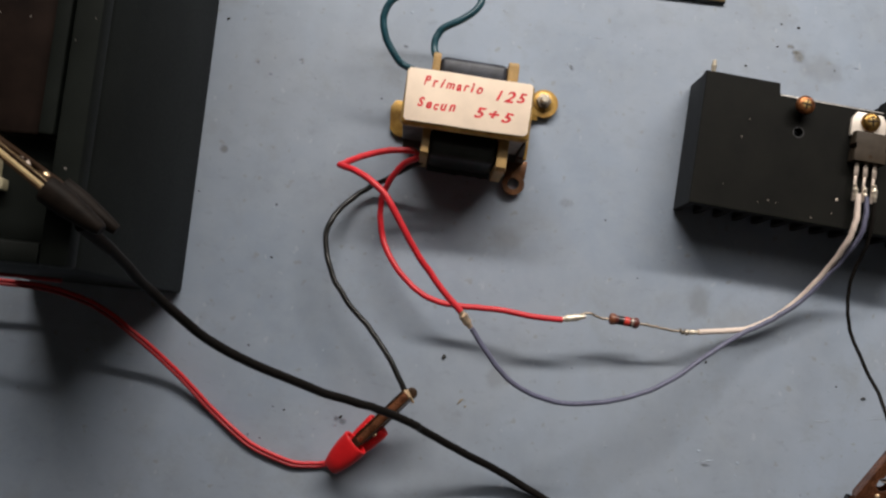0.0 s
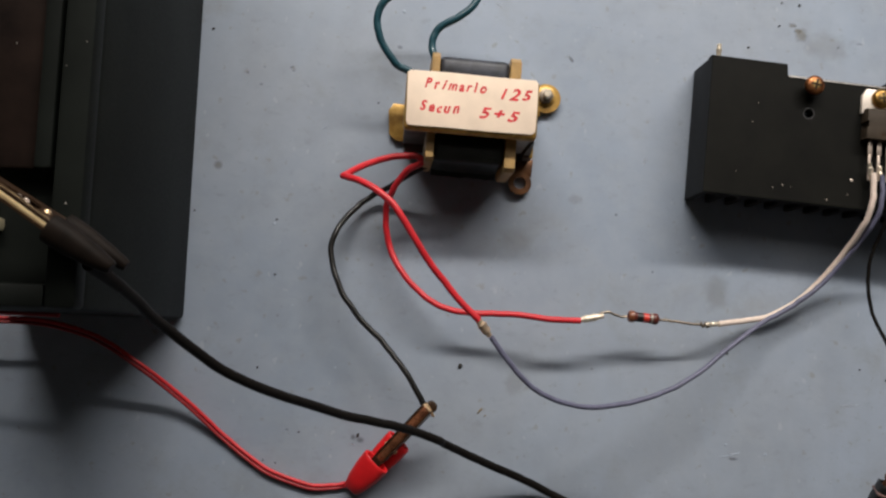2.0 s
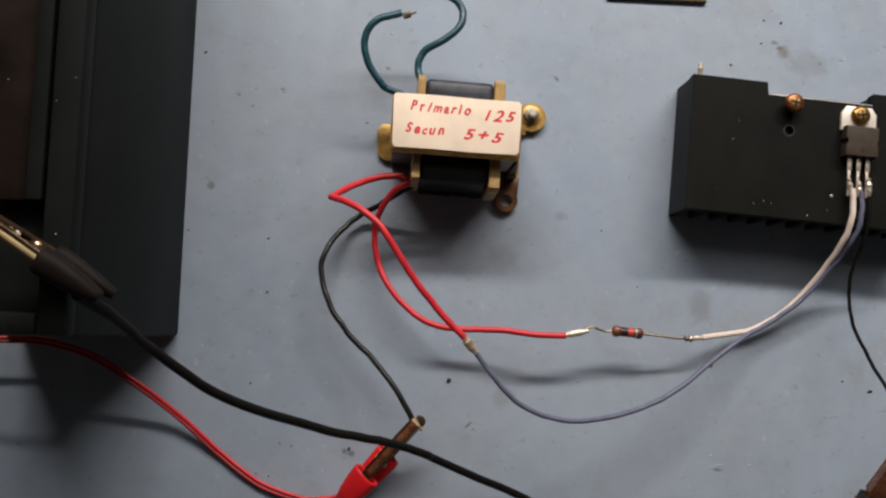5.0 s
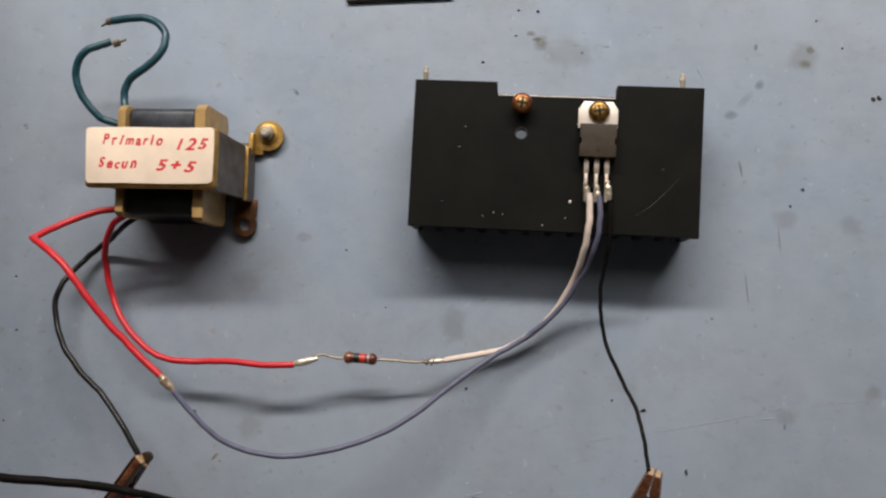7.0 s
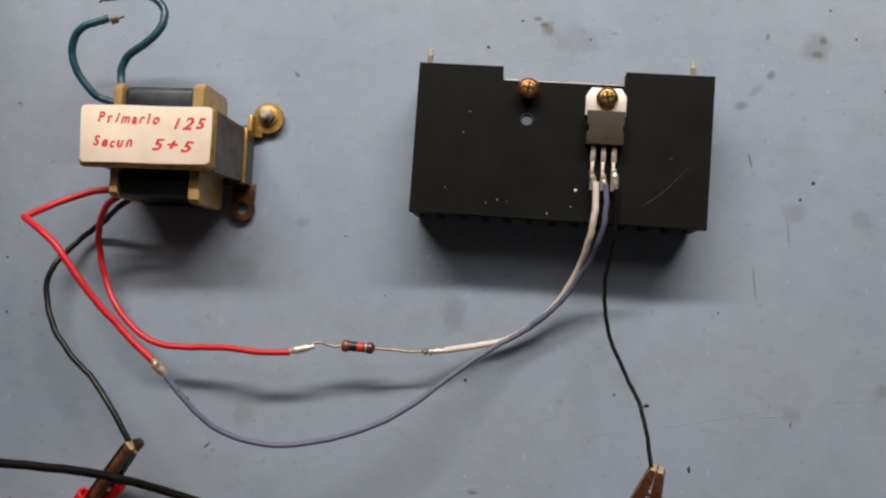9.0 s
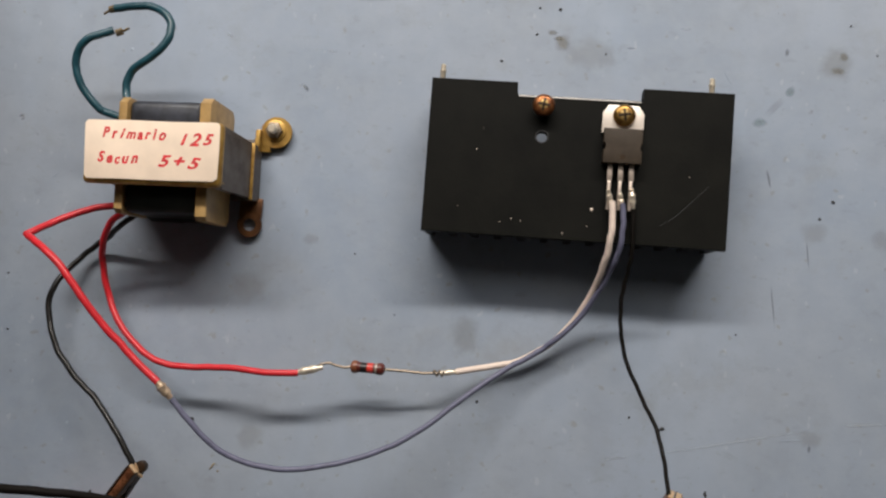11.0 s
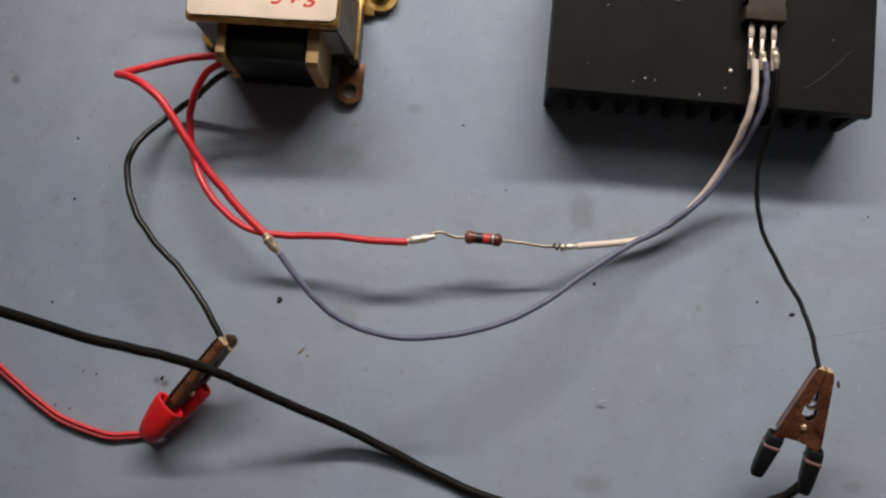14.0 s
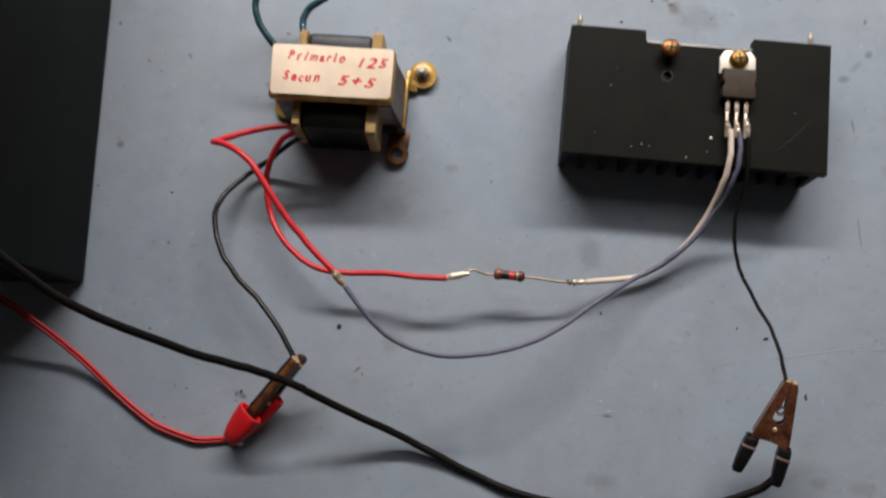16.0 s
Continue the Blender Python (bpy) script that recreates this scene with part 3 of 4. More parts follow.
# ---- crocodile clips ----
def crocodile_clip(name, tip, tail, open_dir, label, boot, steel, spread=7.6, half=2.5, rim=False, back="", depth=1.0, boots=((2.9, 1.75, -1.6, 0.86), (2.9, 1.75, -1.6, 0.86)), square=0.65, taper=0.62, arched=False):
    """Two channel-shaped jaws on a pivot, two legs with vinyl boots. open_dir: the way in which one leg stands off the axis.
    boots, for each leg: half width, half thickness, start in mm and end as a share of the shoulder."""
    tip, tail = Vector(tip), Vector(tail)
    L = (tip - tail).length
    ex = (tip - tail).normalized()
    ey = (Vector(open_dir) - ex * ex.dot(Vector(open_dir))).normalized()
    ez = ex.cross(ey)
    m = Matrix(((ex.x, ey.x, ez.x, tail.x), (ex.y, ey.y, ez.y, tail.y), (ex.z, ey.z, ez.z, tail.z), (0, 0, 0, 1)))
    root = thing(name, tail, label, "clip", "crocodile clips")
    sx = L * 0.40                       # shoulder
    sh = 4.4 * depth                    # jaw depth at the shoulder
    for s, (bw, bt_half, x0, x1) in zip((1, -1), boots):
        jaw = B()
        side = [(sx - 0.9, 0.05), (sx - 1.2, 2.6 * depth), (sx - 1.5, sh), (sx, sh + 0.6 * depth), (L - 1.2, 2.1), (L, 1.6), (L, 0.1)]
        for i in range(4):               # teeth, nearly closed
            x = L - 0.4 - (i + 1) * 1.1
            side += [(x + 0.75, 0.05), (x + 0.35, 0.30), (x, 0.05)]
        side += [(L - 5.2, 0.35), (L - 8.2, 0.60), (L - 8.9, 1.45), (L - 11.2, 1.55), (L - 12.0, 0.9), (L - 12.2, 0.05)]
        side = [(x, s * y) for x, y in side]
        for z0 in (-half, half - 0.45):
            prism(jaw, side if s > 0 else side[::-1], z0, z0 + 0.45, m)
        jw = part("jaw", jaw, steel, root)
        wb = B()
        line = [(sx - 1.5, sh), (sx, sh + 0.6 * depth), (L - 1.2, 2.1), (L, 1.55)]
        rows = []
        for x, y in line:                # back of the jaw, rounded over both edges
            ring = []
            for k in range(13):
                u = -1 + 2 * k / 12
                drop = 0.95 * half * (1 - math.sqrt(max(0.0, 1 - u * u))) if arched else 0.55 * abs(u) ** 4
                ring.append((x, s * (y - drop), u * (half + 0.02)))
            ring += [(x, s * (y - 1.1), half - 0.3), (x, s * (y - 0.5), 0.0), (x, s * (y - 1.1), -half + 0.3)]
            rows.append([wb.verts.new(m @ Vector(q)) for q in ring])
        n = len(rows[0])
        for r0, r1 in zip(rows, rows[1:]):
            for i in range(n):
                wb.faces.new((r0[i], r0[(i + 1) % n], r1[(i + 1) % n], r1[i]))
        wb.faces.new(rows[0][::-1])
        wb.faces.new(rows[-1])
        part("jaw_back", wb, back if back and s > 0 else steel, jw)
        part("nose", box(B(), L - 0.45, L + 0.2, s * 0.9 - 0.72, s * 0.9 + 0.72, -half * 0.92, half * 0.92, 0.3, m), "clip_bright", jw, "bright worn nose")
        leg = B()
        p, q = (sx - 1.2, sh), (0.8, spread)
        strip = [(p[0], p[1] - 0.3), (q[0], q[1] - 0.3), (q[0], q[1] + 0.3), (p[0], p[1] + 0.3)]
        strip = [(x, s * y) for x, y in strip]
        prism(leg, strip, -half * 0.9, half * 0.9, m)
        part("leg", leg, steel, root)
        bt = B()
        n, rows = 20, []
        prof = [(0.0, taper * 0.8, 0.60), (0.05, taper, 0.85), (0.30, 0.5 + taper * 0.5, 1.0), (0.62, 0.97, 1.05), (0.90, 1.0, 1.05), (0.985, 0.99, 1.02), (1.0, 0.93, 0.95), (0.985, 0.80, 0.74), (0.85, 0.72, 0.55)]
        x1 *= sx
        slope = (sh - spread) / (sx - 2.0)
        for k, (u, wz, wy) in enumerate(prof):
            x = x0 + (x1 - x0) * u
            yc = s * (spread + slope * (x - 0.8))
            ring = []
            for i in range(n):
                c, d = math.cos(2 * math.pi * i / n), math.sin(2 * math.pi * i / n)
                wav = 1 + 0.05 * noise.noise(Vector((i * 0.9, k * 0.8, tail.x)))
                ring.append(bt.verts.new(m @ Vector((x, yc + wav * bt_half * wy * math.copysign(abs(c) ** square, c), wav * bw * wz * math.copysign(abs(d) ** square, d)))))
            rows.append(ring)
        for r0, r1 in zip(rows, rows[1:]):
            for i in range(n):
                bt.faces.new((r0[i], r0[(i + 1) % n], r1[(i + 1) % n], r1[i]))
        bt.faces.new(rows[0][::-1])
        bt.faces.new(rows[-1])
        bo = part("boot", bt, boot, root)
        if rim:
            rr = B()
            x = x0 + (x1 - x0) * 0.74
            yc = s * (spread + slope * (x - 0.8))
            box(rr, x - 0.45, x + 0.45, yc - bt_half * 1.1, yc + bt_half * 1.1, -bw - 0.12, bw + 0.12, 0.35, m)
            part("boot_rim", rr, "boot_ring", bo, "faded reddish ring round the boot")
    pv = B()
    tube(pv, [m @ Vector((sx + 2.6, 0, z)) for z in (-half - 0.5, -half - 0.2, half + 0.2, half + 0.5)], [0.45, 0.7, 0.7, 0.45], 12)
    part("pivot", pv, "clip_bright", root, "bright riveted pivot pin")
    spg = B()
    tube(spg, [m @ Vector((L - 8.6 + 1.1 * math.cos(a * 0.7), 1.1 * math.sin(a * 0.7), -1.6 * half / 2.3 + a * 0.12 * half / 2.3)) for a in range(28)], 0.25, 6)
    part("spring", spg, "lead", root)
    return root, m


crocodile_clip("crocodile_clip", (87.1, -36.6, 21.0), (81.6, -62.0, 12.4), (-0.95, 0.06, -0.22), "tarnished brown crocodile clip with two black boots, gripping a thin wire", "boot_black", "clip_steel", 5.2, 2.2, True, boots=((2.9, 1.75, -1.6, 0.86), (2.9, 1.75, -1.6, 0.86)), square=0.45)
# shade is in the dark jaw steel, light in the paler jaw backs
crocodile_clip("crocodile_clip", (-49.6, -43.6, 14.0), (-66.8, -67.3, 4.3), (-0.24, 0.04, 1.0), "tarnished crocodile clip with red vinyl boots lying on the bench", "boot_red", "clip_dark", 1.9, 1.6, False, "clip_steel", depth=0.6, boots=((4.2, 2.2, -1.2, 0.84), (3.9, 1.7, 1.5, 1.36)), square=0.8, taper=0.62, arched=True)
crocodile_clip("crocodile_clip", (-137.1, -5.3, 102.7), (-113.5, -17.7, 102.1), (-0.08, -0.20, 0.97), "bright brass crocodile clip with black boots on the battery terminal", "boot_brown", "clip_dark", 2.9, 1.0, False, "clip_gold_glare", 0.72, boots=((2.6, 2.0, -2.0, 1.0), (2.2, 1.5, -2.6, 1.0)), square=0.85, taper=0.5, arched=True)


# ---- wires ----
def wire(name, points, radius, material, label, bends=0.25, seg=12, seed=1, category="wire"):
    root = thing(name, points[0], label, category, "wires")
    part("insulation", tube(B(), wander(spline(points), bends, 0.30, seed), radius, seg), material, root)
    return root


def bare_end(root, points, radius, material="copper", label="bare metal wire end", name="bare_end"):
    return part(name, tube(B(), spline(points, 5), radius, 8), material, root, label)


def joint(root, a, b, r, seed=0, label="shiny solder joint", material="solder"):
    a, b = Vector(a), Vector(b)
    bm = B()
    line = [a + (b - a) * i / 8 for i in range(9)]
    tube(bm, [p + Vector((0, 0, 0.15 * math.sin(i * 1.9 + seed))) for i, p in enumerate(line)], [r * (0.55 + 0.45 * math.sin(math.pi * i / 8) + 0.12 * math.sin(i * 2.3 + seed)) for i in range(9)], 10)
    return part("solder_joint", bm, material, root, label)


w = wire("teal_wire", [(-62.6, 48.1, 13.1), (-67.4, 49.3, 13.9), (-70.1, 51.2, 15.1), (-74.0, 56.6, 16.6), (-75.1, 62.5, 17.7), (-72.7, 66.9, 18.7), (-69.3, 69.0, 18.3), (-65.7, 70.7, 17.3)], 1.05, "teal", "short teal insulated wire with a stripped end", seed=2)
bare_end(w, [(-64.8, 69.8, 17.7), (-63.1, 70.6, 17.4)], 1.0, "strand", "frayed copper strands")
bare_end(w, [(-63.3, 70.5, 17.4), (-61.5, 71.5, 17.2)], 0.33, "strand", "bare copper strand")
w = wire("teal_wire", [(-57.8, 50.2, 21.2), (-59.3, 54.1, 20.2), (-58.3, 59.0, 20.7), (-53.1, 62.6, 22.2), (-48.9, 67.0, 22.2), (-48.5, 72.1, 21.4), (-52.6, 76.1, 20.5), (-59.4, 76.7, 19.8), (-64.9, 76.1, 19.1)], 1.05, "teal", "curled teal insulated wire with a stripped end", seed=3)
bare_end(w, [(-64.8, 76.1, 19.1), (-66.4, 75.7, 18.9)], 1.0, "strand", "frayed copper strands")
bare_end(w, [(-66.2, 75.7, 18.9), (-68.1, 74.6, 18.7)], 0.33, "strand", "bare copper strand")

w = wire("red_wire", [(-58.1, 23.1, 16.8), (-61.1, 24.2, 15.8), (-68.0, 22.8, 16.0), (-74.5, 19.0, 20.1), (-78.3, 15.3, 25.2), (-78.5, 14.5, 26.9), (-72.8, 12.4, 31.9), (-65.9, 8.1, 34.5), (-60.2, 1.4, 33.9), (-54.9, -5.4, 32.2), (-49.9, -10.5, 30.7), (-45.1, -15.2, 29.9), (-40.0, -19.3, 29.4)], 0.92, "red", "stiff red insulated wire folded in a loop above the bench", seed=4, bends=0.15)
joint(w, (-40.4, -19.0, 29.4), (-36.8, -22.9, 28.4), 1.25, 1, "bare twisted copper splice with solder", "splice")
w = wire("red_wire", [(-58.1, 22.7, 16.8), (-62.7, 19.7, 14.7), (-65.8, 14.3, 11.2), (-66.9, 9.1, 7.8), (-65.1, -0.0, 6.0), (-60.5, -7.4, 7.1), (-52.9, -14.1, 8.5), (-44.9, -16.8, 9.4), (-35.5, -16.6, 9.6), (-27.3, -16.1, 10.7), (-17.6, -16.4, 11.9), (-9.7, -15.9, 11.2)], 0.90, "red", "red insulated wire curving down to the resistor", seed=5, bends=0.2)
joint(w, (-10.5, -15.9, 11.3), (-3.4, -13.9, 11.1), 1.1, 2)
kw = wire("black_wire", [(-57.0, 22.6, 11.9), (-61.5, 19.9, 10.1), (-66.5, 16.7, 6.0), (-71.8, 13.5, 3.4), (-76.6, 8.4, 4.3), (-79.9, 2.7, 6.9), (-80.9, -4.5, 8.1), (-77.2, -13.8, 9.4), (-71.1, -21.4, 10.1), (-64.6, -26.9, 10.5), (-59.8, -31.6, 11.7), (-55.3, -36.8, 12.9), (-50.6, -43.8, 13.0)], 0.82, "black_gloss", "black insulated wire held in a red-booted clip", seed=6)
part("jaw_lip", prism(B(), circle(-48.9, -43.5, 1.6, 18, -75, 130), 11.6, 14.2, None, 0.3), "clip_dark", kw, "dark lip of the lower jaw round the wire")
bare_end(kw, [(-50.8, -43.4, 13.1), (-49.4, -44.4, 14.8), (-48.1, -45.9, 13.7)], 0.42, "clip_bright", "bare wire end bent over the jaw")
w = wire("violet_wire", [(-36.4, -23.2, 28.7), (-27.8, -32.2, 26.9), (-19.6, -37.1, 24.8), (-8.3, -38.9, 21.9), (3.4, -37.0, 18.3), (14.0, -33.3, 15.2), (23.4, -27.8, 13.3), (35.9, -17.1, 9.7), (44.8, -10.4, 6.8), (49.4, -7.5, 6.2), (53.2, -4.9, 6.2), (58.0, -0.7, 6.9), (63.0, 5.1, 8.4), (67.2, 12.8, 12.4), (69.5, 18.8, 16.8), (70.5, 23.6, 19.2), (70.7, 28.6, 19.8), (70.2, 33.2, 19.8)], 0.72, "purple", "thin violet-grey insulated wire bowing across the bench", seed=7, bends=0.2)
w = wire("white_wire", [(31.3, -12.5, 7.0), (39.1, -10.8, 4.6), (42.8, -9.9, 3.6), (47.2, -8.7, 3.2), (54.7, -3.9, 3.6), (60.5, 2.4, 5.4), (65.0, 11.0, 10.6), (67.0, 18.2, 16.6), (67.8, 23.6, 19.4), (68.0, 28.4, 19.9), (67.7, 33.6, 19.8)], 0.85, "white_wire", "white insulated wire soldered to a transistor lead", seed=8, bends=0.15)
joint(w, (26.4, -13.2, 8.1), (32.2, -12.4, 6.7), 0.75, 4)
wire("black_wire", [(73.1, 31.6, 19.0), (73.5, 24.0, 18.2), (73.4, 18.6, 16.3), (72.7, 14.1, 13.7), (72.3, 8.0, 11.9), (72.8, 1.9, 11.2), (74.2, -5.0, 11.6), (76.5, -10.2, 12.6), (79.9, -16.7, 13.9), (82.7, -22.6, 16.2), (84.1, -27.9, 18.6), (85.6, -36.7, 21.3)], 0.54, "black_wire", "thin black wire from the transistor to a clip", seed=9)

lead = thing("test_lead", (-66.1, -68.3, 4.3), "red test lead running from the battery to the red clip", "wire", "wires")
RL = [(-194.3, -31.8, 11.5), (-172.5, -32.1, 11.0), (-155.8, -31.5, 9.8), (-142.0, -33.8, 10.2), (-130.7, -39.2, 9.8), (-118.3, -47.8, 4.6), (-106.5, -57.1, 1.5), (-96.7, -63.8, 1.2), (-89.8, -67.1, 1.2), (-80.0, -69.5, 1.1), (-73.4, -69.0, 1.0), (-69.5, -68.0, 1.2), (-67.7, -67.3, 4.9)]
part("insulation", tube(B(), wander(spline([(x + 0.22, y + 0.42, z) for x, y, z in RL]), 0.15, 0.3, 11), 0.58, 10), "red", lead)
part("second_core", tube(B(), wander(spline([(x - 0.22, y - 0.62, z - 0.1) for x, y, z in RL]), 0.15, 0.3, 11), 0.50, 10), "red_mid", lead, "duller red core running beside it")
stub = thing("test_lead", (-173.4, -32.1, 18.9), "short dark red lead in front of the battery", "wire", "wires")
part("insulation", tube(B(), spline([(-179.7, -30.1, 25.2), (-167.5, -30.1, 26.4), (-153.2, -29.3, 26.4), (-145.8, -28.9, 26.5)]), 0.7, 10), "red_mid", stub)
BL = [(-115.8, -18.7, 104.6), (-112.0, -22.9, 91.9), (-106.2, -29.6, 78.5), (-93.0, -38.6, 62.5), (-71.6, -45.5, 41.2), (-59.9, -47.6, 32.0), (-51.8, -49.7, 25.5), (-46.8, -51.3, 22.0), (-44.6, -52.4, 19.0), (-35.7, -56.1, 12.7), (-18.5, -62.4, 4.7), (-1.6, -69.3, 1.2), (14.7, -74.8, 1.2), (32.1, -76.9, 2.5), (51.0, -76.3, 4.1), (68.9, -72.9, 6.6), (82.2, -66.9, 10.8), (86.4, -62.8, 12.9)]
lead = wire("test_lead", BL, 1.12, "black_wire", "thick black test lead sweeping over the bench", seed=12, bends=0.22)

part("strain_relief", tube(B(), spline([BL[0], BL[1]], 4)[:4], [1.5, 1.4, 1.25, 1.1], 12), "boot_brown", lead, "worn sleeve at the clip end")

# ---- resistor ----
res = thing("resistor", (8.3, -13.1, 8.3), "maroon resistor with black, red and silver bands", "resistor")
part("body", lathe(B(), (3.8, -13.1, 9.9), (13.0, -13.2, 10.1), [(0, 0.5), (0.03, 1.1), (0.08, 1.55), (0.15, 1.65), (0.22, 1.5), (0.28, 1.32), (0.72, 1.32), (0.78, 1.5), (0.86, 1.65), (0.92, 1.55), (0.97, 1.1), (1, 0.5)], 24), "resistor", res)
for u0, u1, mt, r in ((0.035, 0.20, "resistor_end", 1.69), (0.30, 0.46, "band_black", 1.36), (0.50, 0.66, "band_red", 1.37), (0.72, 0.79, "band_silver", 1.50)):
    a, b = Vector((3.8, -13.1, 9.9)), Vector((13.0, -13.2, 10.1))
    part("colour_band", lathe(B(), a + (b - a) * u0, a + (b - a) * u1, [(0, r * (0.80 if mt == "resistor_end" else 0.99)), (0.3, r), (0.8, r), (1, r * 0.985)], 24), mt, res)
part("lead", tube(B(), wander(spline([(4.2, -13.1, 9.9), (2.4, -13.5, 10.0), (0.4, -13.2, 10.4), (-1.6, -12.7, 10.8), (-3.6, -13.1, 11.0), (-6.4, -14.8, 11.2)]), 0.10, 0.4, 3), 0.36, 8), "lead_dull", res)
part("lead", tube(B(), wander(spline([(12.8, -13.2, 10.1), (17.8, -13.2, 9.5), (22.9, -13.4, 8.6), (28.7, -13.0, 7.7)]), 0.2, 0.4, 5), 0.38, 8), "lead_dull", res)
tw = B()
tube(tw, [(25.5 + 0.22 * i, -13.2 + 0.75 * math.sin(i * 1.1), 8.3 - 0.05 * i + 0.7 * math.cos(i * 1.1)) for i in range(16)], 0.28, 8)
part("lead_twist", tw, "lead_dull", res, "twisted wire end")

# ---- heat sink ----
X0, X1, Y0, Y1, HZ = 20.99, 95.69, 23.62, 62.33, 16.86
placed((0, 0), (-1.22, -0.74), 1.021, 1.02)
sink = thing("heat_sink", (57.7, 43, 0), "matt black anodised aluminium heat sink with fins underneath", "heat sink")
outline = [(X0, Y0), (X1, Y0), (X1, Y1), (73.7, Y1), (73.7, 58.9), (42.6, 58.9), (42.6, Y1), (X0, Y1)]
plate = B()
prism(plate, outline, HZ - 3.4, HZ, None, 0.22)
plate_ob = part("base_plate", plate, "anodised", sink)
cut = bpy.data.meshes.new("hole_cutter")
hb = B()
prism(hb, circle(49.4, 48.9, 1.4, 24), HZ - 8, HZ + 4)
for v in hb.verts:
    v.co = (PLACE[0] @ v.co) * MM
bmesh.ops.recalc_face_normals(hb, faces=hb.faces)
hb.to_mesh(cut)
hb.free()
cutter = new("hole_cutter", cut)
bo = plate_ob.modifiers.new("hole", "BOOLEAN")
bo.object, bo.operation, bo.solver = cutter, "DIFFERENCE", "EXACT"
bpy.context.view_layer.update()
drilled = bpy.data.meshes.new_from_object(plate_ob.evaluated_get(bpy.context.evaluated_depsgraph_get()))
plate_ob.modifiers.clear()
plate_ob.data = drilled
for p in drilled.polygons:
    p.use_smooth = False
bpy.data.objects.remove(cutter)
rim_bm = B()
ro, ri = circle(49.4, 48.9, 1.62, 24), circle(49.4, 48.9, 1.42, 24)
for i in range(24):
    j = (i + 1) % 24
    up = [rim_bm.verts.new((*q, HZ + h)) for q, h in ((ro[i], 0.02), (ro[j], 0.02), (ri[j], 0.015), (ri[i], 0.015))]
    rim_bm.faces.new(up)
bmesh.ops.remove_doubles(rim_bm, verts=rim_bm.verts[:], dist=0.001)
part("hole_rim", rim_bm, "plate", sink, "worn bare edge of the drilled hole")
NF = 13
for i in range(NF):
    x = X0 + 1.2 + (X1 - X0 - 3.6) * i / (NF - 1)
    th = 1.0 if i in (0,) else 0.95
    fin = B()
    prof = [(-th, HZ - 3.2), (-th * 0.95, 1.2), (-th * 0.6, 0.25), (0, 0.0), (th * 0.6, 0.25), (th * 0.95, 1.2), (th, HZ - 3.2)]
    if i not in (0, NF - 1) and abs(x - 49.4) > 3.0:
        prof = [(-2.0, HZ - 3.2), (-1.2, HZ - 5.5)] + prof[1:-1] + [(1.2, HZ - 5.5), (2.0, HZ - 3.2)]
    y1 = 58.6 if 42.0 < x < 74.5 else Y1 - 0.2
    prism(fin, [(x + a, b) for a, b in prof], -y1, -(Y0 + 0.15), Matrix.Rotation(radians(90), 4, "X"))
    part("fin", fin, "anodised_dark", sink)
part("bare_edge", box(B(), 43.0, 73.3, 58.70, 59.0, HZ - 2.2, HZ + 0.03, 0.02), "bare_alu", sink, "bare bright aluminium edge of the notch")
for x in (23.4, 90.4):
    pin = B()
    lathe(pin, (x, Y1 - 1, HZ - 2.2), (x, Y1 + 4.0, HZ - 2.2), [(0, 0.7), (0.55, 0.7), (0.6, 0.85), (0.68, 0.85), (0.72, 0.66), (0.95, 0.66), (1, 0.45)], 14)
    part("pin", pin, "pin", sink, "bright tinned mounting pin")
rng = random.Random(5)
for x, y, r in ((62.8, 31.5, 0.62), (40.5, 27.0, 0.2), (43.3, 28.0, 0.26), (45.6, 27.6, 0.16), (56.0, 25.2, 0.3), (61.8, 27.4, 0.2), (33.5, 44.8, 0.26), (34.9, 50.2, 0.18), (86.0, 41.0, 0.16), (29.8, 30.4, 0.14)):
    sp = B()
    blob(sp, (x, y, HZ + 0.01), r * 0.75, (1, rng.uniform(0.7, 1.2), 0.35), seed=x)
    part("metal_speck", sp, "lead", sink, "tiny splash of bright metal")
scr = B()
tube(scr, spline([(79.5, 28.6, HZ + 0.02), (84.0, 32.0, HZ + 0.03), (90.5, 39.0, HZ + 0.02)], 6), [0.02 + 0.025 * math.sin(math.pi * i / 12) for i in range(13)], 6)
part("scratch", scr, "plate", sink, "faint rubbed scratch")


def screw(at, head_z, r, material, label, shank_r=1.4, foot=0.0):
    x, y = at
    root = thing("screw", (x, y, foot), label, "screw", "cross-head screws")
    part("shank", lathe(B(), (x, y, foot), (x, y, head_z), [(0, shank_r)] + [(0.06 + 0.08 * i, shank_r * (0.86 if i % 2 else 1.02)) for i in range(11)] + [(1, shank_r)], 14), material, root)
    head = part("head", lathe(B(), (x, y, head_z), (x, y, head_z + 1.75), [(0, r * 0.92), (0.15, r), (0.5, r * 0.98), (0.80, r * 0.86), (0.95, r * 0.66), (1, r * 0.52)], 28), material, root)
    ang = rng.uniform(0, 90)
    for k in (0, 90):
        # no recess is cut: dark bars give its shade, pale bars its glint
        mm = Matrix.Translation((x, y, head_z + 1.1)) @ Matrix.Rotation(radians(ang + k), 4, "Z")
        part("cross_slot", box(B(), -r * 0.56, r * 0.56, -0.30, 0.30, 0, 0.72, 0.05, mm), "slot", head, "cross recess, its shade put in as dark bars")
        mm = Matrix.Translation((x, y, head_z + 1.1)) @ Matrix.Rotation(radians(ang + k + 45), 4, "Z")
        part("recess_glint", box(B(), -r * 0.44, r * 0.44, -0.42, 0.42, 0, 0.68, 0.1, mm), "cross", head, "glint of the recess edges, put in as pale bars")
    return root


screw((49.3, 56.2), HZ + 2.3, 2.75, "copper_screw", "reddish brass cross-head screw standing proud of the heat sink", foot=HZ - 6)

